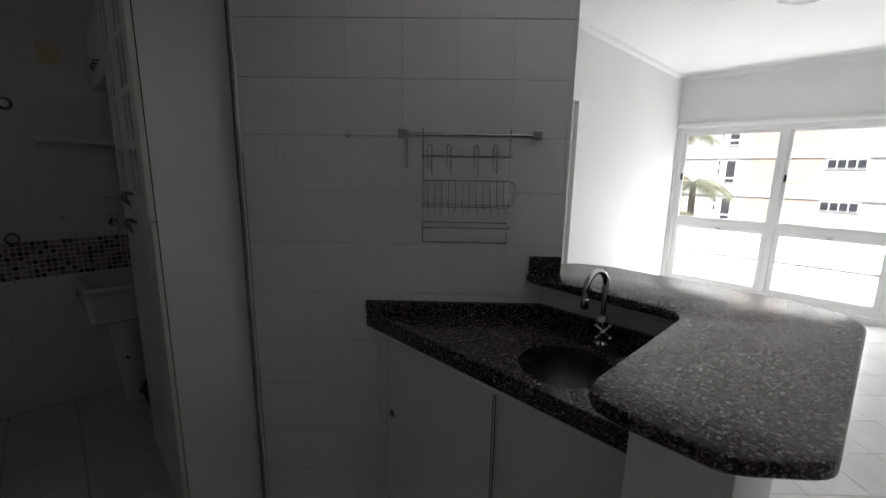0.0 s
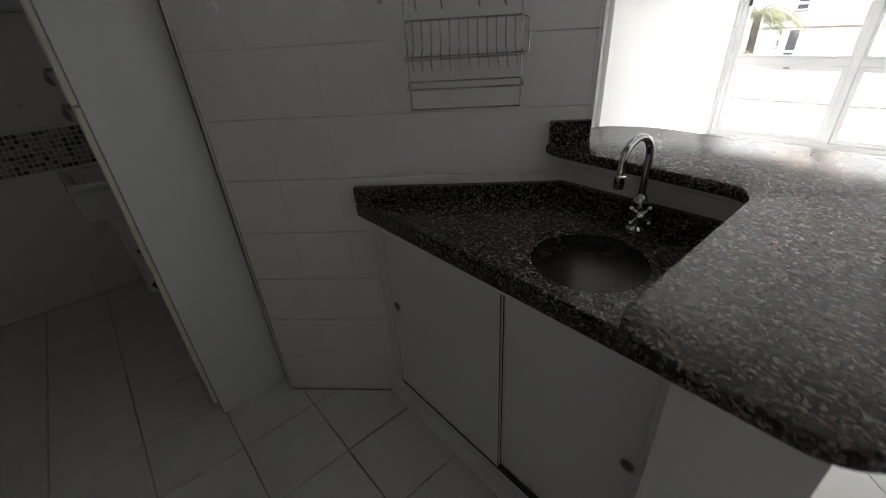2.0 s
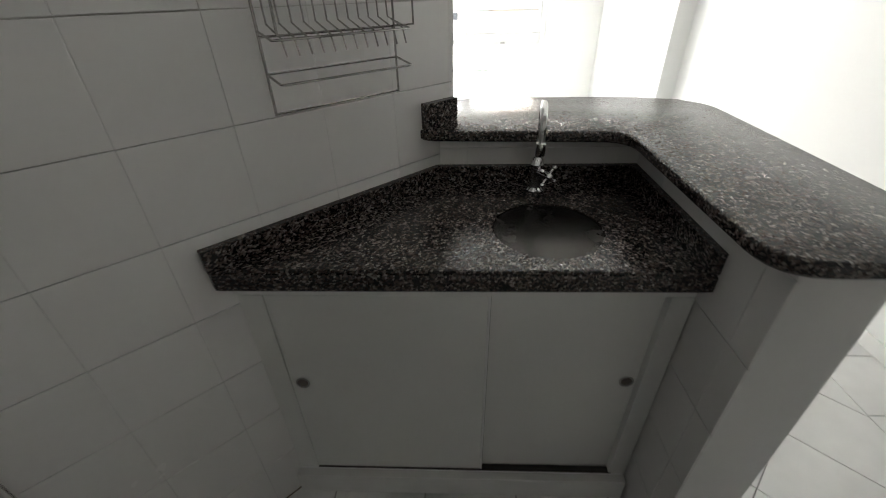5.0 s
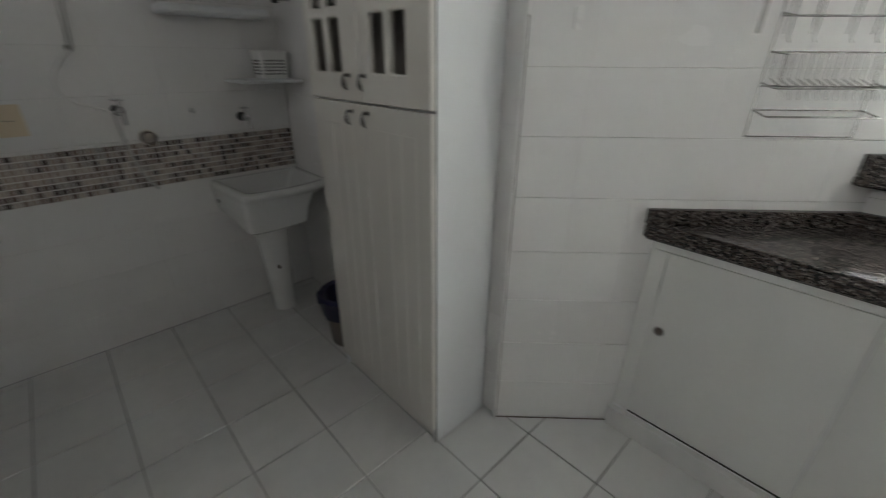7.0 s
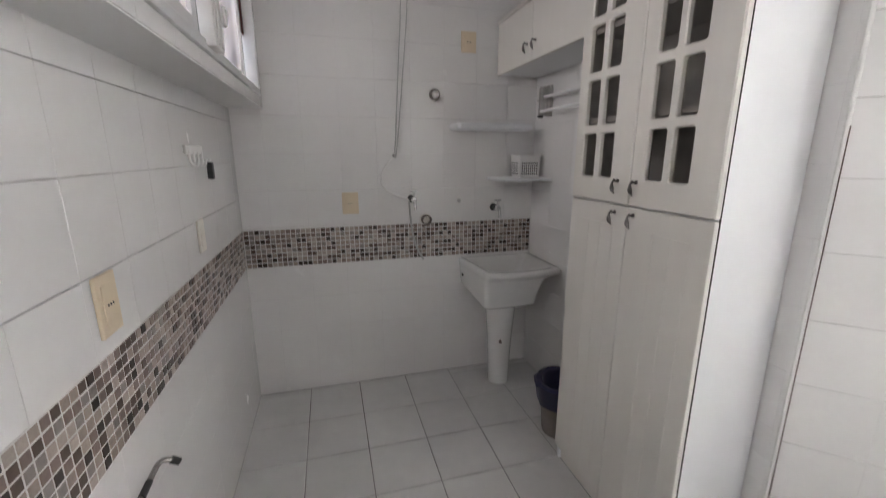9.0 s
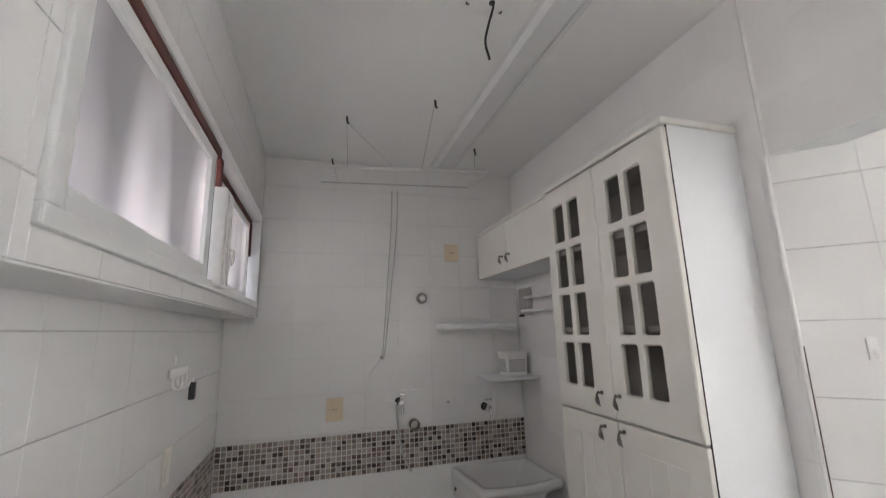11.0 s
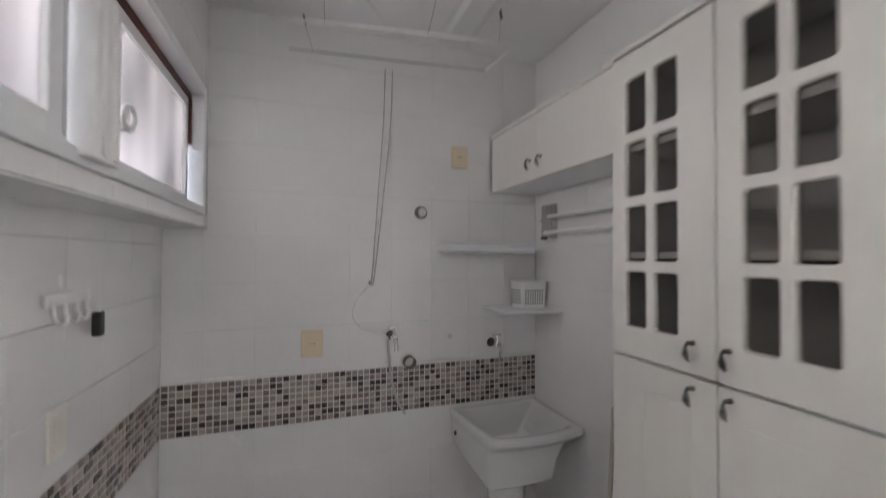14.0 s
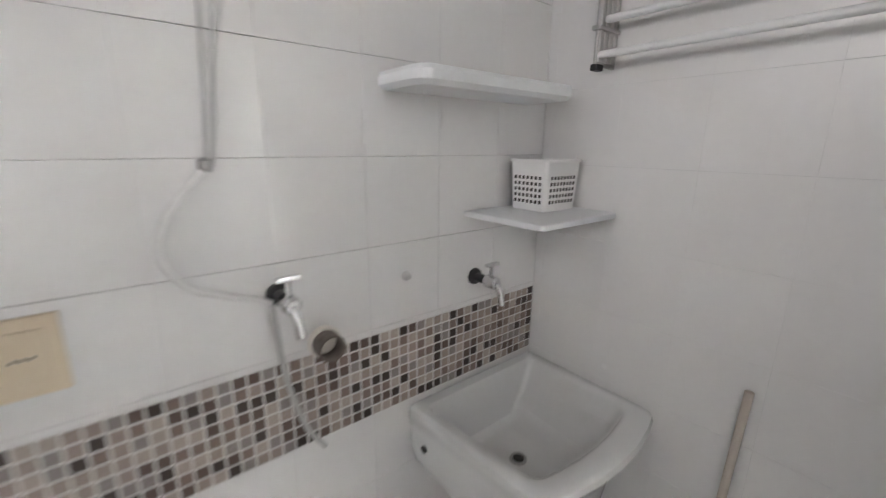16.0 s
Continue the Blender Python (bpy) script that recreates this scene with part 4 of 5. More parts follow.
cd = thing("hanging_cord", pose(0, 0, 0), "pair of thin pale cords running down the tiled wall", "cord")
for dx in (0.0, 0.035):
    pts = [(-0.45 + dx, BACK - 0.02, 2.44), (-0.455 + dx, BACK - 0.008, 2.2), (-0.475 + dx * 0.8, BACK - 0.006, 1.9), (-0.505 + dx * 0.3, BACK - 0.006, 1.45), (-0.512, BACK - 0.006, 1.42)]
    part("cord", tube(curve_points(pts, 5), 0.0032, 6), M["cable"], cd, smooth=True)
part("knot", lathe([(0.003, -0.012), (0.010, -0.006), (0.010, 0.006), (0.003, 0.012)], 10, center=(-0.512, BACK - 0.010, 1.42)), M["steel"], cd, "small cord cleat", True)
hs = thing("drain_hose", pose(0, 0, 0), "thin translucent hose looping from the cleat to the tap", "hose")
pts = [(-0.515, BACK - 0.012, 1.41), (-0.575, BACK - 0.014, 1.34), (-0.592, BACK - 0.016, 1.27), (-0.55, BACK - 0.016, 1.21), (-0.46, BACK - 0.02, 1.175), (-0.43, BACK - 0.022, 1.16)]
part("upper_loop", tube(curve_points(pts, 6), 0.005, 8), M["plastic"], hs, smooth=True)
pts = [(-0.43, BACK - 0.022, 1.155), (-0.425, BACK - 0.02, 1.08), (-0.415, BACK - 0.02, 0.98), (-0.385, BACK - 0.02, 0.86), (-0.345, BACK - 0.016, 0.79)]
part("lower_tail", tube(curve_points(pts, 6), 0.006, 8), M["cable"], hs, smooth=True)

# ---- shelves and the things by the tub ----
sh = thing("wall_shelf", pose(0, 0, 0), "white wall shelf with a rounded front", "shelf")
part("board", slab(round_corners([(-0.175, BACK - 0.001), (-0.175, BACK - 0.155), (0.29, BACK - 0.155), (0.29, BACK - 0.001)], [0, 0.04, 0.01, 0]), 1.564, 1.602, edge=0.010), M["panel"], sh)
sh = thing("corner_shelf", pose(0, 0, 0), "thin white corner shelf", "shelf")
part("board", slab(round_corners([(0.075, BACK - 0.001), (0.075, BACK - 0.255), (RIGHT - 0.002, BACK - 0.255), (RIGHT - 0.002, BACK - 0.001)], [0, 0.02, 0.01, 0]), 1.273, 1.288, edge=0.003), M["panel"], sh)
bk = thing("basket", pose(0.285, 4.365, 1.289), "small white slotted plastic basket on the corner shelf", "basket")
secs = [rounded(0, 0, 0.067, 0.056, 0.012, 0.0), rounded(0, 0, 0.073, 0.062, 0.012, 0.125), rounded(0, 0, 0.076, 0.065, 0.012, 0.126), rounded(0, 0, 0.076, 0.065, 0.012, 0.133),
        rounded(0, 0, 0.070, 0.059, 0.012, 0.133), rounded(0, 0, 0.064, 0.053, 0.012, 0.004)]
part("tub", loft(secs), M["plastic"], bk, smooth=True)
for k in range(8):
    for j in range(5):
        u, v = -0.0515 + k * 0.0135, 0.020 + j * 0.0155
        d = 0.006 * (v + 0.004) / 0.125
        part("hole", box(u, u + 0.0075, -0.0566 - d, -0.054 - d, v, v + 0.0085), M["opening_shade"], bk, "small square hole")
        if k < 7:
            part("hole", box(-0.0676 - d, -0.065 - d, u + 0.007, u + 0.0145, v, v + 0.0085), M["opening_shade"], bk, "small square hole")

rl = thing("towel_rail", pose(0, 0, 0), "grey wall rail with two rods on scalloped brackets", "towel rail")
for y in (4.255, 3.625):
    bm = box(RIGHT - 0.088, RIGHT - 0.001, y - 0.004, y + 0.004, 1.640, 1.795, 0.003)
    for k in range(4):
        c = RIGHT - 0.012 - k * 0.021
        tube([(c, y, 1.650), (c, y, 1.738), (c, y, 1.812 - 0.004 * k)], 0.0085, 8, bm)
    box(RIGHT - 0.094, RIGHT - 0.001, y - 0.011, y + 0.011, 1.718, 1.728, 0.003, bm)
    part("bracket", bm, M["steel"], rl)
    part("foot", box(RIGHT - 0.09, RIGHT - 0.06, y - 0.009, y + 0.009, 1.630, 1.645, 0.003), M["black"], rl, "dark bracket foot")
for dx, z in ((0.055, 1.745), (0.075, 1.665)):
    part("rod", tube([(RIGHT - dx, 4.26, z), (RIGHT - dx, 3.62, z)], 0.009, 10), M["aluminium"], rl, smooth=True)

br = thing("broom", pose(0, 0, 0), "pale wooden broom stick leaning on the wall", "broom")
part("stick", tube([(RIGHT - 0.050, 3.87, 0.03), (RIGHT - 0.014, 3.85, 0.945)], 0.0095, 10), M["broom_wood"], br, smooth=True)
part("head", box(RIGHT - 0.095, RIGHT - 0.025, 3.80, 3.95, 0.0, 0.06, 0.01), M["bin"], br)
mp = thing("mop", pose(0, 0, 0), "mop with dark green grips leaning by the cabinet", "mop")
d0, d1 = Vector((RIGHT - 0.13, 3.80, 0.02)), Vector((RIGHT - 0.016, 3.57, 1.0))
part("pole", tube([d0, d1], 0.009, 10), M["cable"], mp, smooth=True)
for f0, f1 in ((0.62, 0.70), (0.88, 0.99)):
    part("grip", tube([d0.lerp(d1, f0), d0.lerp(d1, f1)], 0.013, 10), M["green_grip"], mp, "dark green grip", True)
part("mop_head", lathe([(0.06, 0.0), (0.065, 0.02), (0.03, 0.06), (0.012, 0.08)], 14, center=(RIGHT - 0.13, 3.80, 0)), M["bin"], mp, smooth=True)

tb = thing("trash_bin", pose(0.218, 3.70, 0), "grey bin lined with a dark blue bag", "bin")
part("bucket", lathe([(0.090, 0.0), (0.092, 0.005), (0.115, 0.27), (0.110, 0.272), (0.086, 0.01), (0.004, 0.008)], 26), M["bin"], tb, smooth=True)
rnd = random.Random(3)
prof = [(0.1165, 0.165), (0.122, 0.19), (0.138, 0.26), (0.148, 0.285), (0.130, 0.297), (0.106, 0.288), (0.095, 0.20), (0.06, 0.10)]
bm = lathe(prof, 26)
for v in bm.verts:
    k = 1 + rnd.uniform(-0.05, 0.05)
    v.co.x, v.co.y, v.co.z = v.co.x * max(k, 0.985), v.co.y * max(k, 0.985), v.co.z + rnd.uniform(-0.008, 0.008)
part("bag", bm, M["bag"], tb, "dark blue plastic bag", True)

# ---- left wall ----
hg = thing("key_hooks", LW @ pose(3.755, 0, 1.43), "white plastic hook strip with a black clip", "hook strip")
part("strip", box(-0.10, 0.10, -0.010, -0.0005, 0.0, 0.03, 0.003), M["plastic"], hg)
for dx in (-0.07, -0.02, 0.03, 0.08):
    part("hook", tube(curve_points([(dx, -0.008, 0.012), (dx, -0.012, -0.03), (dx, -0.030, -0.040), (dx, -0.036, -0.018)], 4), 0.005, 8), M["plastic"], hg, smooth=True)
part("clip", box(0.065, 0.095, -0.045, -0.024, -0.095, -0.030, 0.006), M["black"], hg, "black clip")
gp = thing("gas_pipe", pose(0, 0, 0), "grey metal gas pipe with a black end on the wall", "pipe")
gx = LEFT + 0.022
part("pipe", tube(curve_points([(gx, 2.30, 0.622), (gx, 2.60, 0.644), (gx, 2.82, 0.662), (gx, 3.03, 0.682), (gx + 0.010, 3.062, 0.690), (gx + 0.028, 3.075, 0.680)], 5), 0.0068, 10), M["wire"], gp, smooth=True)
part("end_cap", tube([(gx + 0.026, 3.073, 0.682), (gx + 0.040, 3.080, 0.668)], 0.0095, 10), M["black"], gp, "black end cap", True)
part("clamp", box(LEFT + 0.001, gx + 0.009, 2.90, 2.922, 0.648, 0.690, 0.003), M["plastic"], gp, "pale pipe clamp")
# Two black sections added for dark patches along the pipe.
for y in (2.74, 2.965):
    part("dark_section", tube([(gx, y, 0.6555 + (y - 2.74) * 0.087), (gx, y + 0.045, 0.6595 + (y - 2.74) * 0.087)], 0.0082, 10), M["black"], gp, "black section of the pipe", True)

# ---- ceiling things ----
fx = thing("light_tray", pose(-0.128, 3.48, TOP), "long empty white fluorescent light tray on the ceiling", "light fitting")
bm = bmesh.new()
w, l, h = 0.075, 0.905, 0.020
ring0 = [bm.verts.new(p) for p in ((-w, -l, -0.001), (w, -l, -0.001), (w, l, -0.001), (-w, l, -0.001))]
ring1 = [bm.verts.new(p) for p in ((-w + 0.03, -l + 0.03, -h), (w - 0.03, -l + 0.03, -h), (w - 0.03, l - 0.03, -h), (-w + 0.03, l - 0.03, -h))]
for k in range(4):
    bm.faces.new((ring0[k], ring0[(k + 1) % 4], ring1[(k + 1) % 4], ring1[k]))
bm.faces.new(ring0)
bm.faces.new(ring1)
part("tray", bm, M["aluminium"], fx)
part("flange", box(-w - 0.012, w + 0.012, -l - 0.012, l + 0.012, -0.006, -0.0012, 0.002), M["aluminium"], fx)
rs = thing("ceiling_rose", pose(-0.378, 3.015, TOP), "round white ceiling plate with a hanging black cable", "ceiling rose")
part("disc", lathe([(0.070, -0.001), (0.070, -0.014), (0.063, -0.020), (0.004, -0.022)], 30), M["plastic"], rs, smooth=True)
part("cable", tube(curve_points([(0.012, 0, -0.012), (0.014, -0.002, -0.04), (-0.002, 0.004, -0.10), (-0.016, 0.006, -0.165), (-0.006, 0.004, -0.225)], 5), 0.0038, 8), M["black"], rs, "black cable end", True)
for dx, dy in ((-0.060, 0.028), (0.056, 0.036)):
    part("screw_slot", box(dx - 0.006, dx + 0.006, dy - 0.004, dy + 0.004, -0.021, -0.012, 0.002), M["black"], rs, "dark open screw slot")
part("gland", lathe([(0.010, -0.015), (0.010, -0.026), (0.005, -0.028)], 12, center=(0.012, 0, 0)), M["black"], rs, smooth=True)

rackc = thing("ceiling_drying_rack", pose(0, 0, 0), "white ceiling clothes drying rack on cords", "drying rack")
RZ = 2.47
rod_f = [(-0.86, 4.20, RZ), (0.06, 4.08, RZ)]
rod_b = [(-0.88, 4.42, RZ - 0.01), (0.02, 4.33, RZ - 0.01)]
part("rod", tube(rod_f, 0.008, 10), M["plastic"], rackc, smooth=True)
part("rod", tube(rod_b, 0.004, 8), M["cable"], rackc, smooth=True)
part("end_rod", tube([rod_f[1], (0.03, 4.33, RZ - 0.005)], 0.006, 8), M["plastic"], rackc, smooth=True)
for c0, c1 in (((-0.765, 3.875, TOP - 0.02), (-0.74, 4.184, RZ)), ((-0.765, 3.875, TOP - 0.03), (-0.50, 4.15, RZ + 0.02)), ((-0.383, 3.635, TOP - 0.01), (-0.33, 4.13, RZ)), ((-0.82, 4.40, TOP - 0.02), (-0.78, 4.41, RZ - 0.01)), ((-0.02, 4.08, TOP - 0.02), (-0.02, 4.09, RZ))):
    part("cord", tube([c0, c1], 0.0016, 5), M["cable"], rackc)
for x, y in ((-0.765, 3.875), (-0.383, 3.635), (-0.82, 4.40), (-0.02, 4.08)):
    part("eye_hook", tube([(x, y, TOP), (x + 0.003, y, TOP - 0.03), (x + 0.010, y, TOP - 0.038)], 0.005, 6), M["black"], rackc, "dark eye hook", True)

# ---- outside ----
structure("ground", box(-400, 900, -700, 700, -9.4, -9.0), M["ground"], "street level ground far below", "ground")
FXX, ST = 38.0, 2.83
bld = thing("apartment_building", pose(0, 0.9, 0), "white and peach apartment building across the street", "building")
part("wall", box(FXX, FXX + 12, -26, 34, -9, 13.5), M["facade_white"], bld)
part("roof", box(FXX - 0.4, FXX + 12.4, -26.4, 34.4, 13.51, 13.9), M["facade_white"], bld)


def far_window(y0, y1, z0, z1, n):
    w = part("window", box(FXX - 0.10, FXX - 0.002, y0 - 0.08, y1 + 0.08, z0 - 0.08, z1 + 0.08, 0.02), M["aluminium"], bld)
    for k in range(n):
        a = y0 + (y1 - y0) * k / n
        part("pane", box(FXX - 0.115, FXX - 0.09, a + 0.04, a + (y1 - y0) / n - 0.04, z0, z1), M["far_glass"], w)


for s in range(-3, 4):
    dz = s * ST
    for m0 in (-16.2, -8.1, 0.0, 8.1, 16.2):
        part("peach_panel", box(FXX - 0.03, FXX - 0.001, 2.80 + m0, 6.75 + m0, 0.92 + dz, 2.64 + dz), M["facade_peach"], bld)
        if -9 < m0 < 1:
            far_window(0.62 + m0, 2.52 + m0, 2.02 + dz, 2.56 + dz, 4)
        if -1 < m0 < 9:
            far_window(7.62 + m0, 8.25 + m0, 1.30 + dz, 2.52 + dz, 1)
            far_window(7.62 + m0, 8.25 + m0, 0.90 + dz, 1.16 + dz, 1)
            far_window(8.62 + m0, 8.80 + m0, 1.55 + dz, 1.95 + dz, 1)
            far_window(8.62 + m0, 8.80 + m0, 2.25 + dz, 2.52 + dz, 1)
    part("ledge", box(FXX - 0.14, FXX - 0.001, -26, 34, 2.72 + dz, 2.80 + dz), M["facade_white"], bld)


def palm(x, y, crown, seed, fronds=15, size=1.7):
    r = random.Random(seed)
    p = thing("palm_tree", pose(x, y, -9.0), "tall palm tree with drooping feathery fronds", "tree", "palms across the street")
    h = crown + 9.0
    pts = [(0.25 * math.sin(k * 0.8) * k / 6, 0.1 * k / 6, h * k / 6) for k in range(7)]
    part("trunk", tube(pts, 0.15, 10, radii=[0.22, 0.19, 0.17, 0.16, 0.15, 0.14, 0.12]), M["trunk"], p, smooth=True)
    top = Vector(pts[-1])
    for f in range(fronds):
        a = f * 2.4 + r.uniform(-0.3, 0.3)
        lift = r.uniform(-0.1, 1.1)
        d = Vector((math.cos(a), math.sin(a), 0))
        ln = size * r.uniform(0.8, 1.15)
        bm = bmesh.new()
        spine = [top + d * ln * t + Vector((0, 0, ln * (lift * t - (0.55 + lift) * t * t))) for t in (k / 12 for k in range(13))]
        tube(spine, 0.018, 5, bm, radii=[0.022 - 0.0015 * k for k in range(13)])
        side = d.cross(Vector((0, 0, 1)))
        for k in range(1, 38):
            t = k / 38 * 12
            i = min(int(t), 11)
            q = spine[i].lerp(spine[i + 1], t - i)
            w = ln * 0.33 * math.sin(math.pi * min(1, 0.12 + k / 40)) + 0.06
            for sg in (-1, 1):
                tip = q + side * sg * w * 0.8 + d * w * 0.5 + Vector((0, 0, -w * r.uniform(0.4, 0.9)))
                mid = q.lerp(tip, 0.5) + Vector((0, 0, 0.05 * w))
                e = d * 0.007
                vs = [bm.verts.new(v) for v in (q - e, mid - e, tip, mid + e, q + e)]
                bm.faces.new(vs)
        part("frond", bm, M["leaf"], p)


palm(20.0, 6.35, 1.05, 1, 14, 1.7)
palm(19.0, 6.75, -0.30, 2, 13, 1.5)
palm(24.0, 8.1, 3.5, 3, 18, 1.9)

# ---- tiles ----
cache = {}


def tile_mesh(kind, w, h, depth, ease, mat):
    """One tile of that size with eased edges, its corner at the origin; alike tiles share it."""
    key = (kind, round(w, 4), round(h, 4), ease)
    if key not in cache:
        vs, fs = [], []
        for d, z in ((0, -depth), (0, -ease), (ease, 0)):
            vs += [(d, d, z), (w - d, d, z), (w - d, h - d, z), (d, h - d, z)]
        for r in (0, 4):
            fs += [(r + k, r + (k + 1) % 4, r + 4 + (k + 1) % 4, r + 4 + k) for k in range(4)]
        fs += [(8, 9, 10, 11), (3, 2, 1, 0)]
        me = bpy.data.meshes.new(kind)
        me.from_pydata(vs, [], fs)
        me.materials.append(mat)
        cache[key] = me
    return cache[key]


def cut(rects, hole):
    """The rectangles less a hole."""
    out = []
    a0, a1, b0, b1 = hole
    for u0, u1, v0, v1 in rects:
        if a1 <= u0 or a0 >= u1 or b1 <= v0 or b0 >= v1:
            out.append((u0, u1, v0, v1))
            continue
        for q in ((u0, min(a0, u1), v0, v1), (max(a1, u0), u1, v0, v1), (max(u0, a0), min(u1, a1), v0, min(b0, v1)), (max(u0, a0), min(u1, a1), max(b1, v0), v1)):
            if q[1] - q[0] > 0.004 and q[3] - q[2] > 0.004:
                out.append(q)
    return out


def lay(wall, m, u0, u1, v0, v1, pitch, ou, ov, holes=(), gap=0.0022, uneven=0.0006, seed=1, mat=None, kind="tile", upright=0.5):
    """Tiles over a stretch of wall. m maps (u, v, out) to the wall's own space."""
    r = random.Random(seed)
    for i in range(math.floor((u0 - ou) / pitch), math.ceil((u1 - ou) / pitch)):
        for j in range(math.floor((v0 - ov) / pitch), math.ceil((v1 - ov) / pitch)):
            q = (max(u0, ou + i * pitch), min(u1, ou + (i + 1) * pitch), max(v0, ov + j * pitch), min(v1, ov + (j + 1) * pitch))
            if q[1] - q[0] < 0.006 or q[3] - q[2] < 0.006:
                continue
            rects = [q]
            for h in holes:
                rects = cut(rects, h)
            for a, b, c, d in rects:
                g = gap / 2 * r.uniform(0.6, 1.4)
                gu = g * upright
                ob = new(kind, tile_mesh(kind, b - a - 2 * gu, d - c - 2 * g, T + 0.001, 0.0009 if gap > 0.0008 else 0.0003, mat or M["wall_tile"]))
                ob.parent = wall
                ob.matrix_basis = m @ pose(a + gu, c + g, r.uniform(-uneven, 0), r.uniform(-0.025, 0.025), r.uniform(-0.025, 0.025))


def frame_of(origin, u, v, n):
    return Matrix(((u[0], v[0], n[0], origin[0]), (u[1], v[1], n[1], origin[1]), (u[2], v[2], n[2], origin[2]), (0, 0, 0, 1)))


ZV = (0, 0, 1)
MB = frame_of((0, BACK, 0), (1, 0, 0), ZV, (0, -1, 0))
ML = frame_of((LEFT, 0, 0), (0, 1, 0), ZV, (1, 0, 0))
MU = frame_of((UPPER, 0, 0), (0, 1, 0), ZV, (1, 0, 0))
MLEDGE = frame_of((0, 0, LEDGE), (0, 1, 0), (1, 0, 0), (0, 0, -1))
MR = frame_of((RIGHT, 0, 0), (0, -1, 0), ZV, (-1, 0, 0))
MK = frame_of((0, 0, 0), (1, 0, 0), ZV, (0, -1, 0))
MPB = frame_of((PX, 0, 0), (0, -1, 0), ZV, (-1, 0, 0))
MPS = frame_of((0, PY1, 0), (-1, 0, 0), ZV, (0, 1, 0))
lay(wall_back, MB, LEFT, RIGHT, BAND1, TOP, 0.2, -1.01, 0.03, seed=1, gap=0.0010, upright=0.25)
lay(wall_back, MB, LEFT, RIGHT, 0, BAND0, 0.2, -1.01, 0.005, seed=2, gap=0.0007)
lay(wall_left, ML, 1.2, BACK, BAND1, LEDGE, 0.2, 2.955, 0.189, seed=3, upright=0.35)
lay(wall_left, ML, 1.2, BACK, 0, BAND0, 0.2, 2.97, 0.005, seed=4, gap=0.0007)
lay(wall_upper, MU, 1.2, BACK, LEDGE, TOP, 0.2, 2.96, 0.168, holes=[(WY0, WY1, WZ0, WZ1)], seed=5)
part("soffit", box(LEFT - T, UPPER, SOUTH, BACK, LEDGE - 0.004, LEDGE - 0.0005), M["paint"], wall_upper, "white painted underside")
lay(wall_right, MR, -BACK, -2.80, 0, TOP, 0.2, -BACK + 0.03, 0.205, seed=6, gap=0.0003, upright=0.3)
lay(wall_right, MR, -2.80, -1.0, 2.045, TOP, 0.2, -BACK + 0.03, 0.205, seed=7, gap=0.0003, upright=0.3)
part("lintel_soffit", box(RIGHT, 0.5, SOUTH, 2.80, 2.040, 2.0445), M["paint"], wall_right, "white painted underside")
lay(wall_rack, MK, 0.0, RACK_END, 0, TOP, 0.1955, 0.388, 1.566 - 9 * 0.1955, seed=8, gap=0.0019, upright=0.18)
lay(wall_bar, MPB, -2.0, -PY1, 0, BARZ - 0.031, 0.2, -1.92, 0.20, seed=9)
lay(wall_bar, MPS, -PX, -PEND, 0, BARZ - 0.031, 0.2, -0.79, 0.20, seed=10)


def mosaic_band(wall, m, u0, u1, near0, near1, seed):
    """Eight rows of small mosaic pieces; those in the near stretch are pieces of their own."""
    p = (BAND1 - BAND0) / 8
    r = random.Random(seed)
    vs, fs = [], []
    n = round((u1 - u0) / p)
    pu = (u1 - u0) / n
    for i in range(n):
        for j in range(8):
            a, c = u0 + i * pu + 0.0023, BAND0 + j * p + 0.0023
            z = r.uniform(0.0002, 0.0012)
            w, h = pu - 0.0046, p - 0.0046
            if near0 <= a < near1:
                ob = new("mosaic_tile", tile_mesh("mosaic_tile", w, h, T + 0.002, 0.0010, M["mosaic"]))
                ob.parent = wall
                ob.matrix_basis = m @ pose(a, c, z)
            else:
                b = len(vs)
                for d, zz in ((0, -T), (0, z - 0.001), (0.001, z)):
                    vs += [m @ Vector(q) for q in ((a + d, c + d, zz), (a + w - d, c + d, zz), (a + w - d, c + h - d, zz), (a + d, c + h - d, zz))]
                for q in (0, 4):
                    fs += [(b + q + k, b + q + (k + 1) % 4, b + q + 4 + (k + 1) % 4, b + q + 4 + k) for k in range(4)]
                fs.append((b + 8, b + 9, b + 10, b + 11))
    me = bpy.data.meshes.new("mosaic_rest")
    me.from_pydata(vs, [], fs)
    me.materials.append(M["mosaic_rest"])
    ob = new("mosaic_rest", me)
    ob.parent = wall
    tagged(ob, kind="stuff")
    x = part("mosaic_grout", box(u0, u1, BAND0, BAND1, -0.0075, -0.0010), M["mosaic_grout"], wall, "pale mosaic grout")
    x.matrix_basis = m


M["mosaic_grout"] = material("pale_mosaic_grout", (0.80, 0.785, 0.765), 0.9, second=(0.72, 0.70, 0.68), scale=6, fine=60)
mosaic_band(wall_back, MB, LEFT + 0.002, RIGHT - 0.002, -0.60, 0.38, 21)
mosaic_band(wall_left, ML, 1.2, BACK - 0.002, 2.42, 3.40, 22)

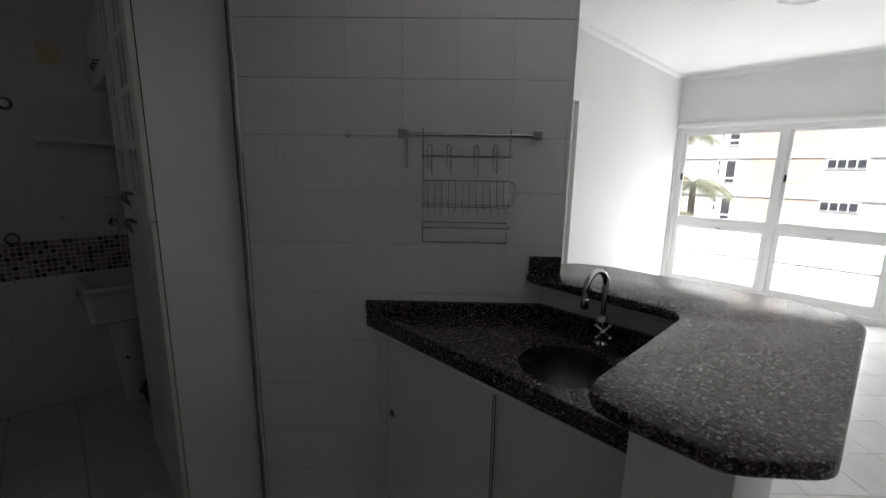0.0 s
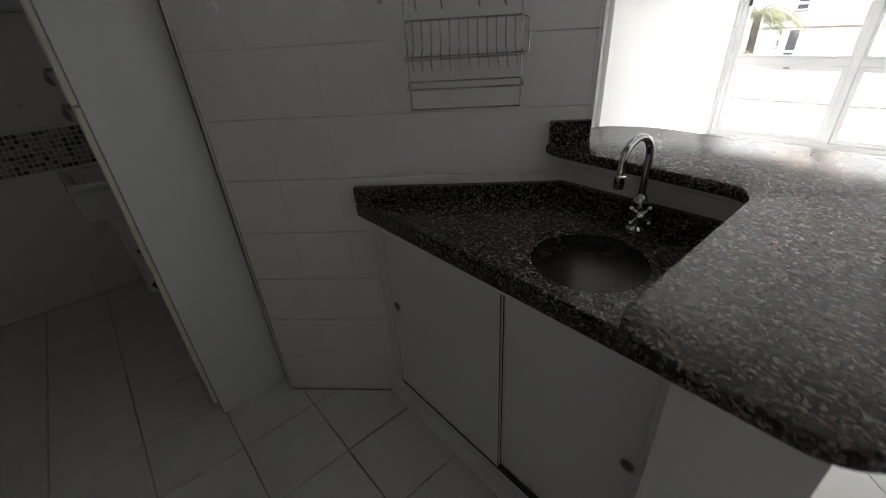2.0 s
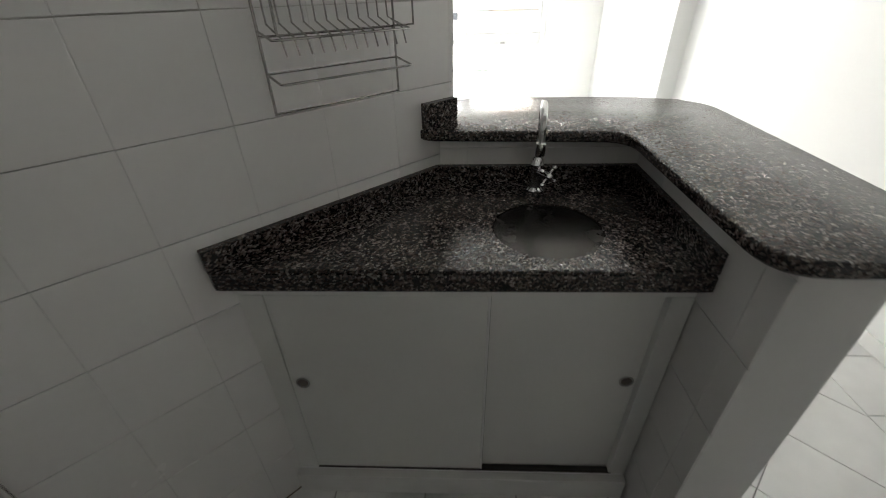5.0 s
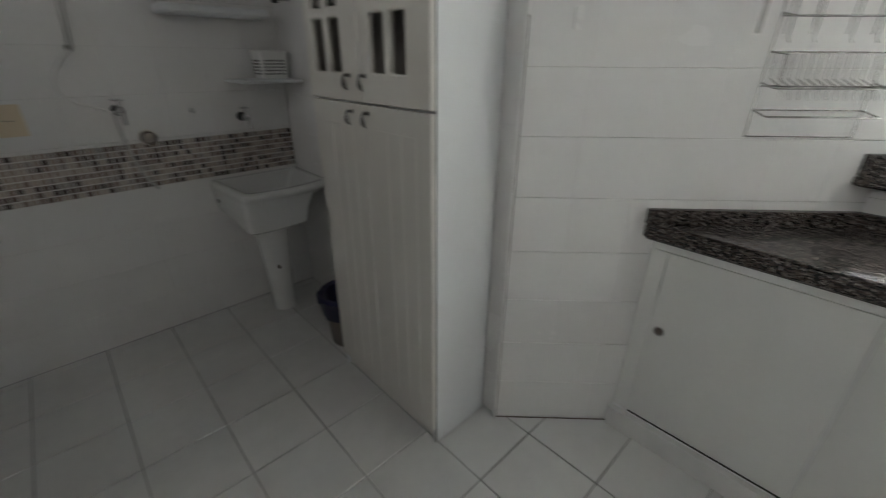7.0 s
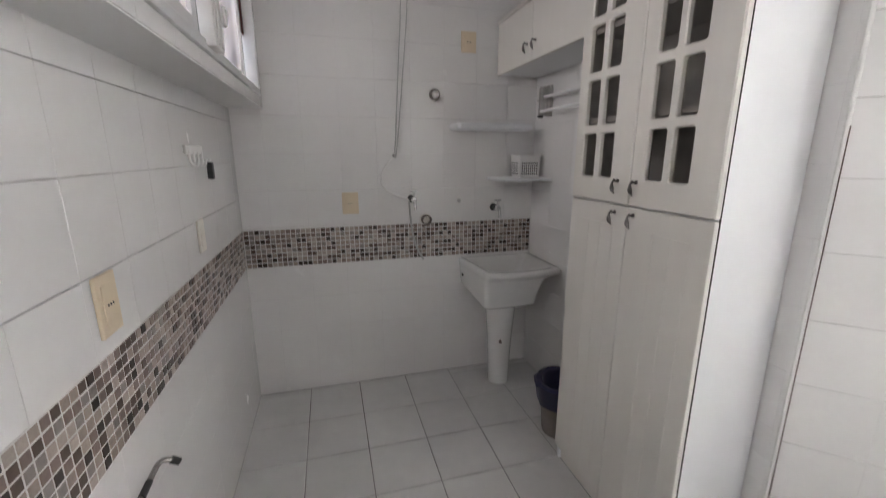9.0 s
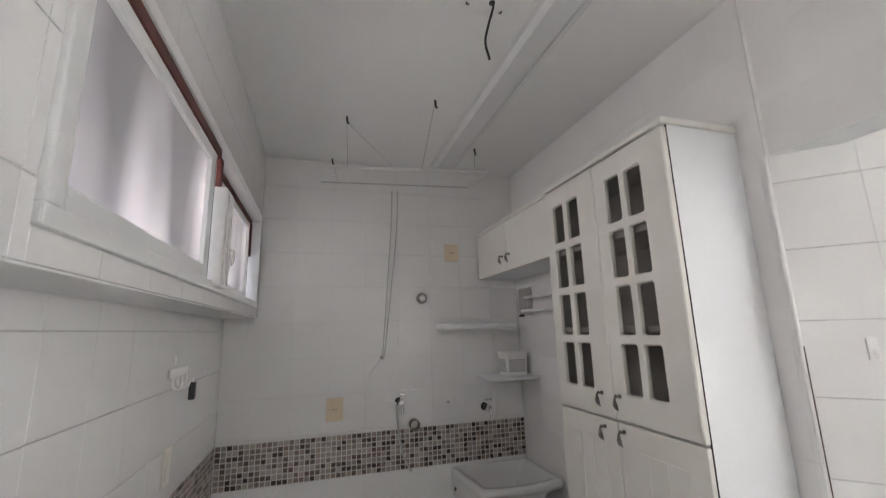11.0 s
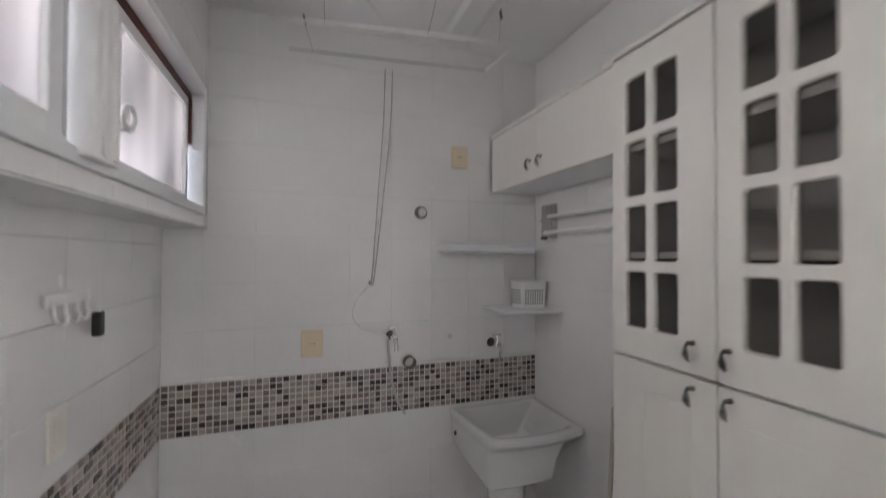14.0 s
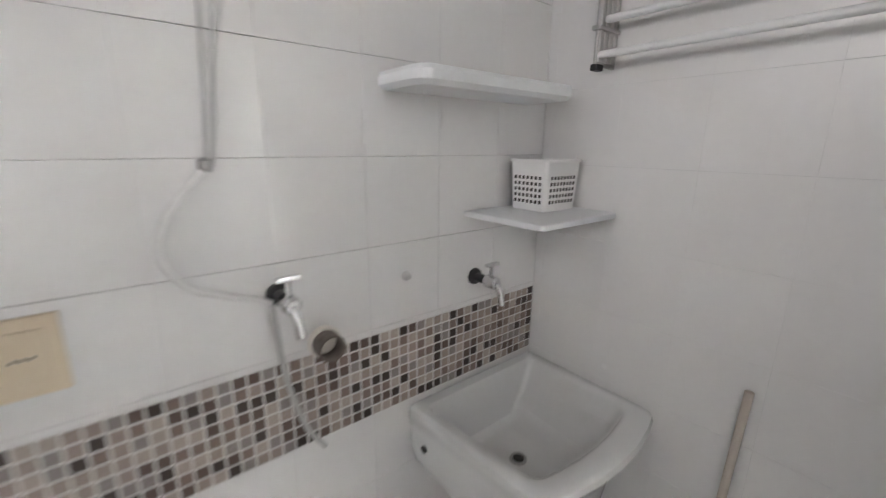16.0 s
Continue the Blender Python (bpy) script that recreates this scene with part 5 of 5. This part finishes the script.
# kitchen floor tiles, square to the walls
FP = 0.2955
rr = random.Random(30)
for i in range(-6, 3):
    for j in range(-5, 8):
        a, b = max(LEFT - 0.004, 0.41 + i * FP), min(1.15, 0.41 + (i + 1) * FP)
        c, d = max(1.195, 2.349 + j * FP), min(BACK + 0.004, 2.349 + (j + 1) * FP)
        if b - a < 0.01 or d - c < 0.01 or (a > 0.55 and c > 2.3):
            continue
        ob = new("floor_tile", tile_mesh("floor_tile", b - a - 0.005, d - c - 0.005, T + 0.002, 0.0012, M["floor_tile"]))
        ob.parent = floor_base
        ob.matrix_basis = pose(a + 0.0025, c + 0.0025, rr.uniform(-0.0006, 0.0), rr.uniform(-0.05, 0.05), rr.uniform(-0.05, 0.05))


def clip(poly, axis, lim, keep_low):
    out = []
    for p, q in zip(poly, poly[1:] + poly[:1]):
        ip, iq = (p[axis] <= lim) == keep_low, (q[axis] <= lim) == keep_low
        if ip:
            out.append(p)
        if ip != iq:
            t = (lim - p[axis]) / (q[axis] - p[axis])
            out.append(p.lerp(q, t))
    return out


# living room floor tiles, laid diagonally
DP = 0.30
for i in range(-3, 20):
    for j in range(-8, 20):
        a0, b0 = 1.205 - 0.30 * 4 + i * DP, 0.13 + j * DP
        g = 0.002
        sq = [Vector(((a + b) * S2, (a - b) * S2)) for a, b in ((a0 + g, b0 + g), (a0 + g, b0 + DP - g), (a0 + DP - g, b0 + DP - g), (a0 + DP - g, b0 + g))]
        for lims in (((0, LEFT, False), (0, 1.32, True), (1, 0.397, False), (1, PY0 - 0.002, True)), ((0, 1.32, False), (0, EASTX, True), (1, 0.397, False), (1, NORTH, True))):
            poly = sq
            for ax, lim, low in lims:
                poly = clip(poly, ax, lim, low) if poly else poly
            if len(poly) < 3:
                continue
            cx = sum((p for p in poly), Vector((0, 0))) / len(poly)
            area = abs(sum(p.x * q.y - p.y * q.x for p, q in zip(poly, poly[1:] + poly[:1]))) / 2
            if area < 0.0004:
                continue
            bm = bmesh.new()
            top = [bm.verts.new((p.x - cx.x, p.y - cx.y, 0)) for p in poly]
            low = [bm.verts.new((p.x - cx.x, p.y - cx.y, -T - 0.002)) for p in poly]
            bm.faces.new(top)
            for k in range(len(poly)):
                bm.faces.new((top[k], top[(k + 1) % len(poly)], low[(k + 1) % len(poly)], low[k]))
            ob = part("floor_tile", bm, M["floor_tile"], floor_base)
            ob.matrix_basis = pose(cx.x, cx.y, rr.uniform(-0.0005, 0))

# straight border row along the living room wall
for i in range(-9, 15):
    a, b = max(LEFT, 1.312 + i * 0.30), min(EASTX, 1.312 + (i + 1) * 0.30)
    if b - a < 0.02:
        continue
    ob = new("floor_tile", tile_mesh("floor_tile", b - a - 0.004, 0.393 - SOUTH, T + 0.002, 0.0012, M["floor_tile"]))
    ob.parent = floor_base
    ob.matrix_basis = pose(a + 0.002, SOUTH, rr.uniform(-0.0006, 0.0))
